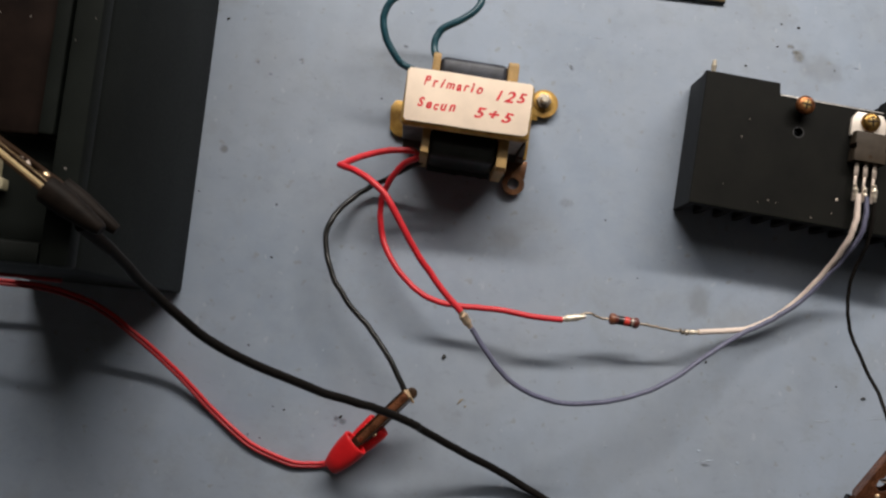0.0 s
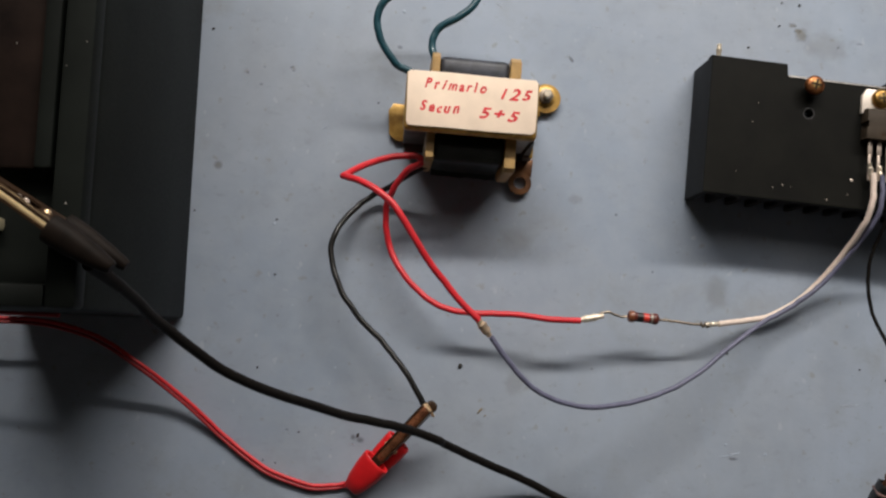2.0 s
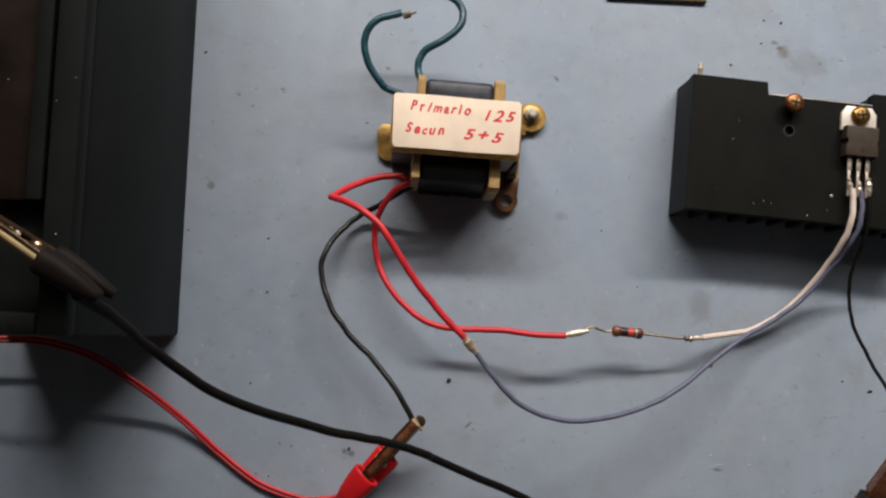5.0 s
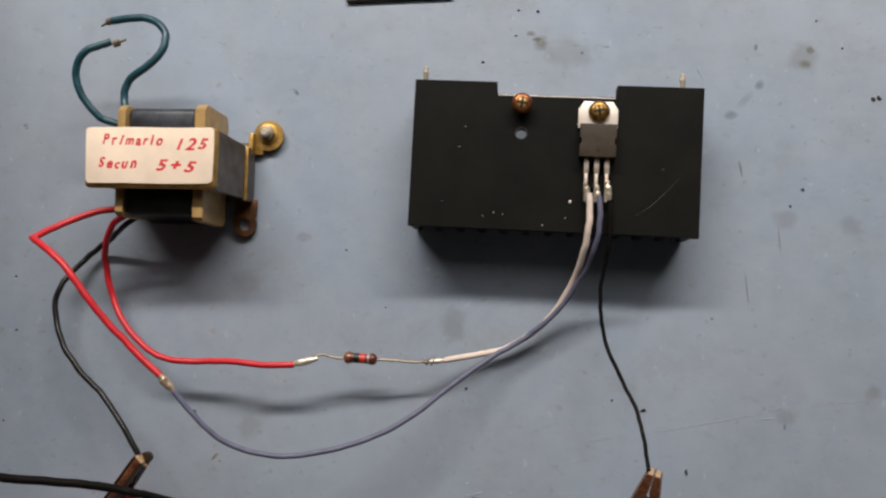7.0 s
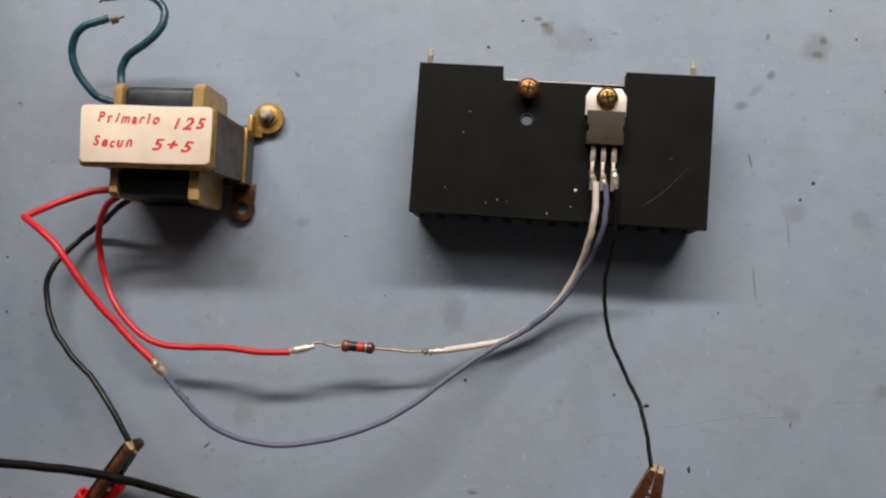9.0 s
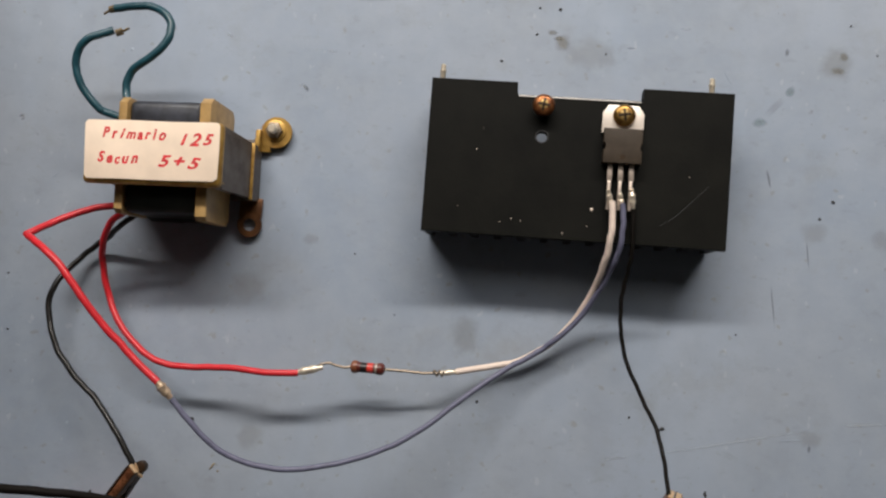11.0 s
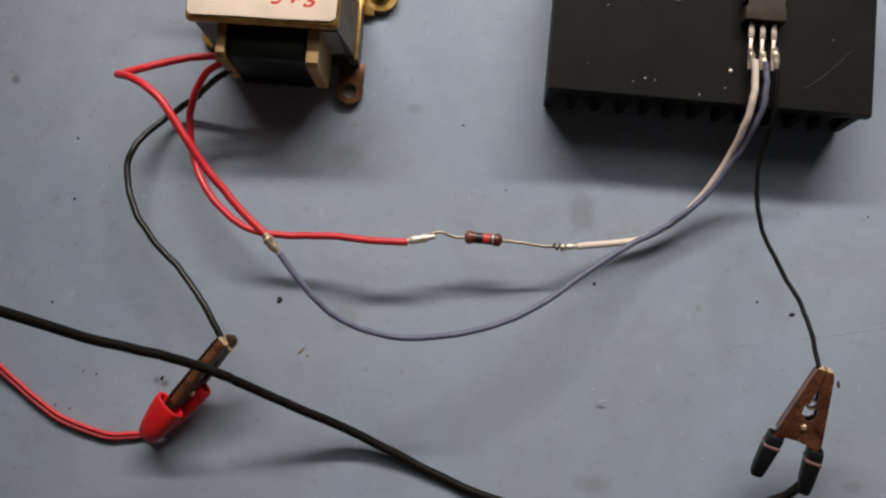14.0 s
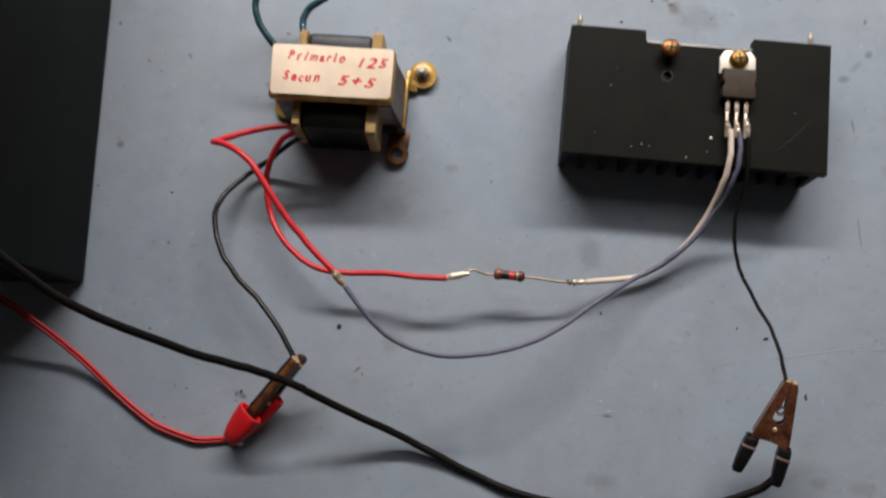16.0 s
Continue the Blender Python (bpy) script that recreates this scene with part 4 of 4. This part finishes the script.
# ---- power transistor ----
tr = thing("transistor", (69.0, 46, HZ), "three-lead power transistor with tinned tab screwed down", "transistor")
tab = B()
tx0, tx1 = 63.9, 74.0
prism(tab, [(tx0, 50.6), (tx1, 50.6), (tx1, 55.6), (tx1 - 1.4, 57.6), (tx0 + 1.4, 57.6), (tx0, 55.6)], HZ + 0.05, HZ + 1.35, None, 0.12)
part("tab", tab, "tab", tr, "bright tinned metal tab")
bd = B()
prism(bd, [(64.4, 42.9), (73.7, 42.9), (73.7, 46.0), (72.9, 46.4), (72.9, 47.4), (73.7, 47.8), (73.7, 51.4), (64.4, 51.4), (64.4, 47.8), (65.2, 47.4), (65.2, 46.4), (64.4, 46.0)], HZ + 0.1, HZ + 3.9, None, 0.3)
body = part("body", bd, "epoxy", tr, "grey-brown moulded body")
part("mould_mark", prism(B(), circle(69.1, 44.4, 0.62, 16), HZ + 3.86, HZ + 3.93), "slot", body, "small round mould mark")
for i, x in enumerate((66.45, 69.05, 71.65)):
    ld = B()
    box(ld, x - 0.62, x + 0.62, 38.8, 43.1, HZ + 1.75, HZ + 2.25, 0.12)
    box(ld, x - 0.40, x + 0.40, 31.6, 38.9, HZ + 1.78, HZ + 2.22, 0.1)
    part("lead", ld, "lead", tr)
for a, b, r, sd in (((66.3, 36.4, HZ + 2.4), (67.3, 32.0, HZ + 2.2), 0.78, 1), ((69.2, 36.0, HZ + 2.4), (69.9, 31.6, HZ + 2.2), 0.66, 5), ((71.9, 36.9, HZ + 2.5), (72.6, 32.4, HZ + 2.0), 0.85, 8)):
    joint(tr, a, b, r, sd)
screw((69.1, 55.0), HZ + 1.3, 2.75, "brass_screw", "yellow brass cross-head screw holding the transistor tab", foot=HZ - 6)

# ---- transformer ----
placed((-45.4, 35.6), (-47.45, 37.75), 1.0235, 1.078, -0.6)
TA = Matrix.Translation((-45.4, 35.6, 0)) @ Matrix.Rotation(radians(2.2), 4, "Z")
tf = thing("transformer", (-45.4, 35.6, 0), "small mains transformer with a handwritten cream paper label", "transformer")
part("core", box(B(), -16.7, 17.1, -7.0, 7.0, 2.0, 24.4, 0.15, TA), "core", tf, "stack of thin dark steel laminations", smooth=False)
strap = B()
box(strap, -17.3, 17.5, -8.5, 7.4, 23.6, 26.5, 1.25, TA, 4)
part("top_strap", strap, "strap", tf, "yellow chromated steel strap")
lb = B()
prism(lb, [(-16.6, -6.6), (-15.9, -7.45), (-6.0, -7.3), (4.0, -7.4), (15.9, -7.25), (16.9, -6.5), (17.0, 1.0), (16.9, 6.5), (16.2, 7.2), (5.0, 7.05), (-6.0, 7.2), (-16.5, 7.0), (-17.1, 6.3), (-16.85, 0.0)], 26.52, 26.80, TA, 0.08)
label_ob = part("paper_label", lb, "paper", tf, "cream paper label with red handwriting")


def writing(text, x0, x1, y0, y1, size, parent):
    """Red marker letters, one by one, each a little off the line, filling x0 to x1."""
    r = random.Random(len(text) + int(x0 * 10))
    glyphs = []
    for ch in text:
        cu = bpy.data.curves.new("letter", "FONT")
        cu.body, cu.size, cu.extrude, cu.offset, cu.shear = ch, size * r.uniform(0.90, 1.10), 0.02, 0.125, 0.32
        cu.resolution_u = 3
        tmp = new("letter_source", cu)
        bpy.context.view_layer.update()
        glyphs.append(bpy.data.meshes.new_from_object(tmp.evaluated_get(bpy.context.evaluated_depsgraph_get())))
        bpy.data.objects.remove(tmp)
    widths = [max(v.co.x for v in g.vertices) - min(v.co.x for v in g.vertices) for g in glyphs]
    gap = size * 0.12
    k = (x1 - x0) / (sum(widths) + gap * (len(text) - 1))
    x = x0
    for g, wide in zip(glyphs, widths):
        left = min(v.co.x for v in g.vertices)
        y = y0 + (y1 - y0) * (x - x0) / (x1 - x0) + r.uniform(-0.2, 0.2)
        mm = TA @ Matrix.Translation((x, y, 26.825)) @ Matrix.Rotation(radians(r.uniform(-7, 7)), 4, "Z") @ Matrix.Diagonal((k, 1, 1, 1))
        for v in g.vertices:
            wob = noise.noise_vector(v.co * 1.3 + Vector((x, 0, 0))) * 0.14
            v.co = (PLACE[0] @ mm @ (v.co - Vector((left, 0, 0)) + Vector((wob.x, wob.y, 0)))) * MM
        g.materials.clear()
        g.materials.append(M["ink"])
        ob = new("letter", g)
        ob.parent = parent
        ob.matrix_parent_inverse = parent.matrix_world.inverted()
        x += (wide + gap) * k


writing("Primario", -12.5, 3.6, 2.9, 2.5, 3.6, label_ob)
writing("125", 7.3, 15.5, 1.6, 1.5, 4.0, label_ob)
writing("Secun", -13.4, -3.0, -3.4, -3.4, 3.4, label_ob)
writing("5+5", 2.0, 12.6, -3.8, -4.1, 3.6, label_ob)

for x, x1, back, high, front in ((-10.9, -8.7, 14.2, 22.6, -15.2), (10.0, 12.9, 14.4, 22.8, -16.4)):
    fl = B()
    pts = [(front, 6.4), (front + 1.2, 4.8), (back - 1.6, 4.8), (back, 6.4), (back, high - 2.0), (back - 1.6, high), (front + 1.0, 22.0), (front, 21.0)]
    prism(fl, pts, x, x1, TA @ Matrix(((0, 0, 1, 0), (1, 0, 0, 0), (0, 1, 0, 0), (0, 0, 0, 1))), 0.3)
    part("bobbin_flange", fl, "nylon", tf, "yellowed translucent nylon bobbin flange")
for y0, y1, mt in ((-14.9, -7.0, "tape"), (7.0, 13.6, "tape_grey")):
    part("winding", box(B(), -8.9, 10.2, y0, y1, 5.4, 21.4, 1.8, TA, 3), mt, tf, "coil wrapped in black tape")
loose = B()
rows = [[loose.verts.new(TA @ Vector((-8.4 + 1.2 * i, -14.7 - 0.5 * j + 0.5 * noise.noise(Vector((i * 0.8, j, 1))), 8.4 - 2.0 * j + 0.9 * noise.noise(Vector((i * 0.6, j * 0.7, 3)))))) for i in range(16)] for j in range(3)]
for r0, r1 in zip(rows, rows[1:]):
    for i in range(15):
        loose.faces.new((r0[i], r0[i + 1], r1[i + 1], r1[i]))
bmesh.ops.solidify(loose, geom=loose.faces[:], thickness=0.3)
part("loose_tape", loose, "tape", tf, "crumpled loose tape end under the coil")
br = B()
box(br, -16.4, 19.6, -9.0, 7.9, 0.9, 2.0, 0.2, TA)
box(br, 17.2, 19.6, -9.0, 5.8, 2.0, 7.4, 0.2, TA)
prism(br, [(17.0, -24.2), (17.25, -24.2), (19.0, -7.9), (17.0, -7.9)], -8.6, 5.4, TA @ Matrix(((1, 0, 0, 0), (0, 0, 1, 0), (0, -1, 0, 0), (0, 0, 0, 1))))
part("front_tab", box(B(), 12.4, 16.6, -7.7, -7.05, 6.5, 21.0, 0.15, TA), "steel_grey", tf, "pale grey steel tab folded over the core")
bracket = part("bracket", br, "core", tf, "grey steel mounting bracket")
part("bracket_edge", box(B(), 18.8, 19.75, -9.1, 5.9, 7.35, 7.9, 0.15, TA), "strap", bracket, "yellow chromated bracket edge")
part("corner_strip", box(B(), 17.0, 17.4, -7.25, -6.95, 8.0, 24.2, 0.08, TA), "strap", bracket, "yellow edge strip")


def lug(cx, cy, r, hole, x0, x1, y0, y1, material, label, z=0.9):
    """A rounded mounting foot with a drilled hole."""
    bm = B()
    n = 28
    outer, inner = circle(cx, cy, r, n), circle(cx, cy, hole, n)
    rings = [[bm.verts.new((x, y, zz)) for x, y in ring] for zz in (z, z + 1.0) for ring in (outer, inner)]
    lo_o, lo_i, hi_o, hi_i = rings
    for i in range(n):
        j = (i + 1) % n
        bm.faces.new((hi_o[i], hi_o[j], hi_i[j], hi_i[i]))
        bm.faces.new((lo_o[i], lo_i[i], lo_i[j], lo_o[j]))
        bm.faces.new((lo_o[i], lo_o[j], hi_o[j], hi_o[i]))
        bm.faces.new((lo_i[i], hi_i[i], hi_i[j], lo_i[j]))
    box(bm, x0, x1, y0, y1, z + 0.02, z + 0.96, 0.15)
    return part("mounting_foot", bm, material, tf, label)


# the front foot's colour holds the shadow it lies in, besides the rust
lug(-27.3, 21.0, 3.35, 1.7, -30.4, -24.2, 23.0, 28.2, "strap_rust_shade", "rusty yellow mounting foot with a hole, its shade put into the colour")
lug(-22.3, 46.5, 4.25, 1.2, -27.5, -23.6, 41.0, 46.4, "strap", "yellow chromated mounting foot")
left = B()
prism(left, [(-60, 28.6), (-64, 28.7), (-66.0, 30.4), (-66.9, 37.2), (-65.6, 39.3), (-60, 39.4)], 0.9, 1.9, None, 0.2)
part("mounting_foot", left, "strap", tf, "yellow chromated mounting foot")
part("foot_bend", box(B(), -27.2, -25.9, 40.8, 46.6, 1.8, 4.4, 0.3), "strap", tf, "bent edge of the foot")
bolt = thing("bolt", (-22.6, 46.9, 0.2), "small plated bolt with a hexagon nut in the transformer foot", "bolt")
part("nut", prism(B(), circle(-22.6, 46.9, 2.3, 6), 2.0, 3.8, None, 0.25), "lead_dull", bolt)
part("washer", prism(B(), circle(-22.6, 46.9, 3.0, 24), 1.92, 2.3, None, 0.1), "strap", bolt)
part("shank", lathe(B(), (-22.6, 46.9, 0.1), (-22.6, 46.9, 5.6), [(0, 1.2)] + [(0.5 + 0.06 * i, 1.2 if i % 2 else 1.05) for i in range(8)] + [(1, 0.9)], 14), "pin", bolt)

placed((0, 0), (0, 0), 1.0, 1.0)

# ---- flat plate with a yellow label, at the back ----
card = thing("plate", (9, 108, 0), "dark flat plate with a yellow printed face", "plate")
CM = Matrix.Translation((-3.5, 88.8, 0)) @ Matrix.Rotation(radians(3.9), 4, "Z") @ Matrix.Diagonal((1.02, 1.02, 1, 1))
part("plate_body", box(B(), 0, 30.6, 0, 46, 0.1, 1.3, 0.3, CM), "plate", card)
part("face_plate", box(B(), 0.3, 30.3, 0.3, 45.6, 1.32, 1.50, 0.06, CM), "bronze", card, "brownish metallic face")
part("face_label", prism(B(), circle(17.8, 10.0, 8.4, 40), 1.52, 1.62, CM, 0.03), "gold_foil", card, "round yellow printed face")

# ---- brown scrap at the front ----
scrap = thing("cardboard_scrap", (-113.7, -97.3, 0), "small brown angular scrap lying on the bench", "scrap")
part("flake", prism(B(), [(-119.2, -98.7), (-116.5, -94.1), (-113.4, -92.7), (-109.9, -93.0), (-109.3, -95.5), (-107.0, -98.6), (-108.6, -104.7), (-117.8, -104.6)], 0.05, 1.3, None, 0.15), "twig", scrap)

# ---- marks on the bench top: thin dried films and loose crumbs ----
def film(x, y, rx, ry, turn, material, name, z=0.03, seed=0):
    bm = B()
    n = 28
    m = Matrix.Translation((x, y, z)) @ Matrix.Rotation(radians(turn), 4, "Z")
    ring = []
    for i in range(n):
        a = 2 * math.pi * i / n
        ring.append(bm.verts.new(m @ Vector((rx * math.cos(a), ry * math.sin(a), 0))))
    mid = bm.verts.new(m @ Vector((0, 0, 0.01)))
    for i in range(n):
        bm.faces.new((ring[i], ring[(i + 1) % n], mid))
    return part(name, bm, material, bench)


zc = 0.03
# where a dark and a pale scratch pair up, they paint a nick's relief
for x, y, rx, ry, a, mt in (
    (-116.4, 18.1, 1.7, 2.0, 0, "stain_brown"), (53.2, 78.5, 2.6, 3.6, 25, "stain_brown"), (50.4, 81.2, 1.9, 1.1, 0, "stain_brown"), (52.2, 79.7, 2.2, 0.8, 20, "stain_brown"), (62.3, 75.7, 11, 6.5, -8, "stain_faint"),
    (126.0, 76.5, 6.0, 7.0, 20, "stain_mid"), (126.4, 74.8, 2.4, 1.6, 20, "stain_brown"), (127.8, 78.6, 1.8, 1.2, 50, "stain_brown"), (32.5, -3.3, 6.5, 8.0, 0, "stain_mid"), (-24.2, -35.5, 6.0, 4.6, 30, "stain_faint"), (-27.9, 5.7, 7.0, 6.5, 0, "stain_faint"),
    (124.2, -22.8, 4.6, 3.4, 0, "stain_faint"), (124.2, -25.5, 0.8, 2.4, 0, "scratch_dark"), (147.0, -14.6, 3.2, 3.2, 0, "stain_mid"), (40.6, -69.3, 7.0, 3.6, 10, "stain_faint"),
    (116.0, -64.3, 6.0, 3.2, 5, "stain_faint"), (103.1, -63.8, 5.0, 2.4, 12, "stain_faint"), (106.7, 59.8, 3.0, 1.6, 25, "stain_teal"),
    (110.7, 64.1, 6.0, 0.9, 48, "stain_grey"), (114.5, 68.4, 2.6, 1.1, 50, "stain_teal"), (122.6, 30.8, 5.0, 4.0, 0, "stain_faint"),
    (72.1, 78.0, 2.8, 0.5, 2, "scratch_dark"), (-16.8, 62.0, 2.6, 0.7, -48, "scratch_dark"), (-17.6, 62.7, 2.4, 0.6, -48, "scratch_light"), (-68.2, 59.3, 2.2, 0.8, -25, "scratch_dark"),
    (-10.2, 72.8, 3.0, 0.5, -8, "scratch_light"), (-111.4, 46.3, 1.0, 1.0, 0, "scratch_dark"), (-106.7, 48.5, 0.9, 0.6, 40, "scratch_dark"), (-107.1, 43.3, 1.5, 0.6, -30, "scratch_dark"),
    (-98.9, 49.4, 2.2, 0.5, 35, "scratch_dark"), (41.0, -50.7, 4.0, 0.7, 12, "scratch_dark"), (40.7, -49.5, 3.4, 0.6, 10, "scratch_light"), (104.8, -25.4, 36.0, 0.4, 14.0, "scratch_light"),
    (138.0, -18.0, 10.0, 0.5, 8.0, "scratch_light"), (113.0, 10.9, 11.0, 0.22, -82, "scratch_dark"), (121.2, 25.1, 7.0, 0.20, -82, "scratch_dark"), (126.9, 39.4, 1.4, 0.6, -30, "scratch_dark"),
    (-67.1, -55.6, 2.6, 2.0, 20, "scratch_dark"), (-69.3, -57.0, 1.6, 0.9, 20, "scratch_light"), (75.0, -32.1, 6.0, 0.5, 12, "scratch_light"),
    (-2.7, -29.0, 1.2, 0.6, 20, "scratch_light"), (70.7, -54.9, 1.0, 0.9, 0, "scratch_light"), (-69.3, -55.0, 2.0, 1.2, 50, "scratch_dark"), (110.0, 45.0, 5.0, 0.35, -75, "scratch_dark"), (113.0, 79.0, 2.4, 0.9, 70, "scratch_dark"), (86.0, 84.0, 3.0, 0.4, 5, "scratch_light"),
    (-40.0, 76.0, 2.2, 0.4, -30, "scratch_light"), (8.0, 34.0, 3.0, 0.4, 70, "scratch_light"), (-98.3, 48.5, 1.6, 0.5, 30, "scratch_light"), (-12.0, 20.0, 3.4, 2.2, 10, "stain_faint"), (140.0, 30.0, 5.0, 4.0, 0, "stain_faint"),
):
    zc += 0.002
    k = 0.7 if "scratch" in mt else 1.0
    film(x, y, rx * (k if rx < 5 else 1.0), ry * k, a, mt, "scratch" if "scratch" in mt else "stain", zc)


def crumb(x, y, r, long, turn, material, label):
    bm = B()
    r *= 0.78
    blob(bm, (x, y, r * 0.45), r, (long, 1, 0.5), Matrix.Rotation(radians(turn), 4, "Z"), 0.5, x)
    tagged(part("crumb", bm, material), label, "crumb", "crumbs on the bench")


for x, y, r, k, a, mt in (
    (-41.0, -32.0, 0.85, 1.15, 70, "speck"), (86.3, -23.4, 0.5, 2.0, 12, "speck"), (77.6, -21.2, 0.34, 1.2, 0, "speck"), (-34.1, -44.2, 0.36, 4.2, 52, "twig"), (-32.4, -45.4, 0.3, 1.6, 20, "twig"),
    (37.1, -20.5, 0.45, 1.2, 60, "speck"), (98.4, -39.2, 0.45, 1.8, 80, "speck"), (52.0, 87.8, 0.4, 1.4, 20, "speck"), (46.5, 87.9, 0.35, 1.2, 0, "speck"), (-88.0, -54.6, 0.26, 1.3, 0, "speck"),
    (-93.7, -63.6, 0.30, 1.2, 30, "speck"), (-98.3, -38.2, 0.35, 1.2, 0, "speck"), (-122.8, 58.0, 0.4, 1.8, 45, "speck"), (-68.0, -54.3, 0.45, 1.8, 60, "speck"), (-90.1, -64.1, 0.28, 1.3, 0, "speck"),
    (145.0, 65.4, 0.6, 1.5, -30, "speck"), (123.8, 34.8, 0.35, 1.2, 0, "speck"), (-97.9, 4.3, 0.35, 1.2, 0, "speck"), (-72.7, 41.9, 0.3, 1.2, 0, "speck"), (24.7, 58.8, 0.4, 1.5, 0, "speck"),
    (65.1, 76.0, 0.3, 1.4, 60, "speck"), (127.0, 39.6, 0.4, 1.8, -40, "speck"), (123.8, 35.0, 0.3, 1.3, 0, "speck"), (136.4, 79.4, 0.3, 1.2, 0, "speck"), (129.2, 87.0, 0.3, 1.3, 30, "speck"), (146.5, 65.8, 0.6, 1.6, -35, "speck"),
    (98.6, -39.9, 0.35, 1.8, 80, "speck"), (103.9, 2.8, 0.25, 1.5, 20, "speck"), (46.1, 80.5, 0.35, 1.5, 30, "speck"), (-96.5, -11.5, 0.35, 1.3, 0, "speck"), (-88.7, -2.3, 0.25, 1.4, 40, "twig"), (37.0, 72.6, 0.35, 1.7, 10, "speck"),
    (52.2, 87.7, 0.35, 1.4, 60, "speck"), (0.7, 16.8, 0.28, 1.2, 0, "speck"), (13.0, 1.0, 0.22, 1.4, 0, "speck"), (-84.6, -55.0, 0.3, 1.4, 20, "speck"), (-121.4, 4.3, 0.3, 1.4, 20, "speck"),
):
    crumb(x, y, r, k, a, mt, "tiny straw-coloured crumb on the bench" if mt == "twig" else "tiny dark crumb lying on the bench")


# ---- blisters and nicks in the paint ----
br = random.Random(9)
for x, y in [(7.6, -18.8), (75.5, -23.0), (47.8, -25.7), (70.7, -55.8), (67.9, -38.7), (50.4, -52.4), (38.7, -46.9), (-4.6, -58.3), (14.7, -69.3), (50.7, -48.6), (10.8, -50.1), (-2.6, -28.9), (36.8, -19.8)] + [(br.uniform(-100, 130), br.uniform(-90, 95)) for i in range(14)]:
    bl_bm = B()
    k = br.uniform(0.26, 0.50)
    blob(bl_bm, (x, y, 0.0), k, (br.uniform(0.9, 1.4), 1, 0.26), Matrix.Rotation(br.uniform(0, 3), 4, "Z"), 0.4, x)
    part("paint_blister", bl_bm, "blister", bench)
for x, y, a, k in ((39.3, -50.1, 14, 2.6), (41.6, -49.3, 16, 2.0), (119.2, -23.7, 8, 3.0), (97.9, 71.2, -60, 1.8), (-87.2, 32.8, 35, 1.6)):
    ridge = B()
    d = Vector((math.cos(radians(a)), math.sin(radians(a)), 0)) * k
    c = Vector((x, y, 0.02))
    tube(ridge, [c - d, c - d * 0.4, c + d * 0.4, c + d], [0.03, 0.12, 0.10, 0.03], 8)
    part("paint_ridge", ridge, "blister", bench)
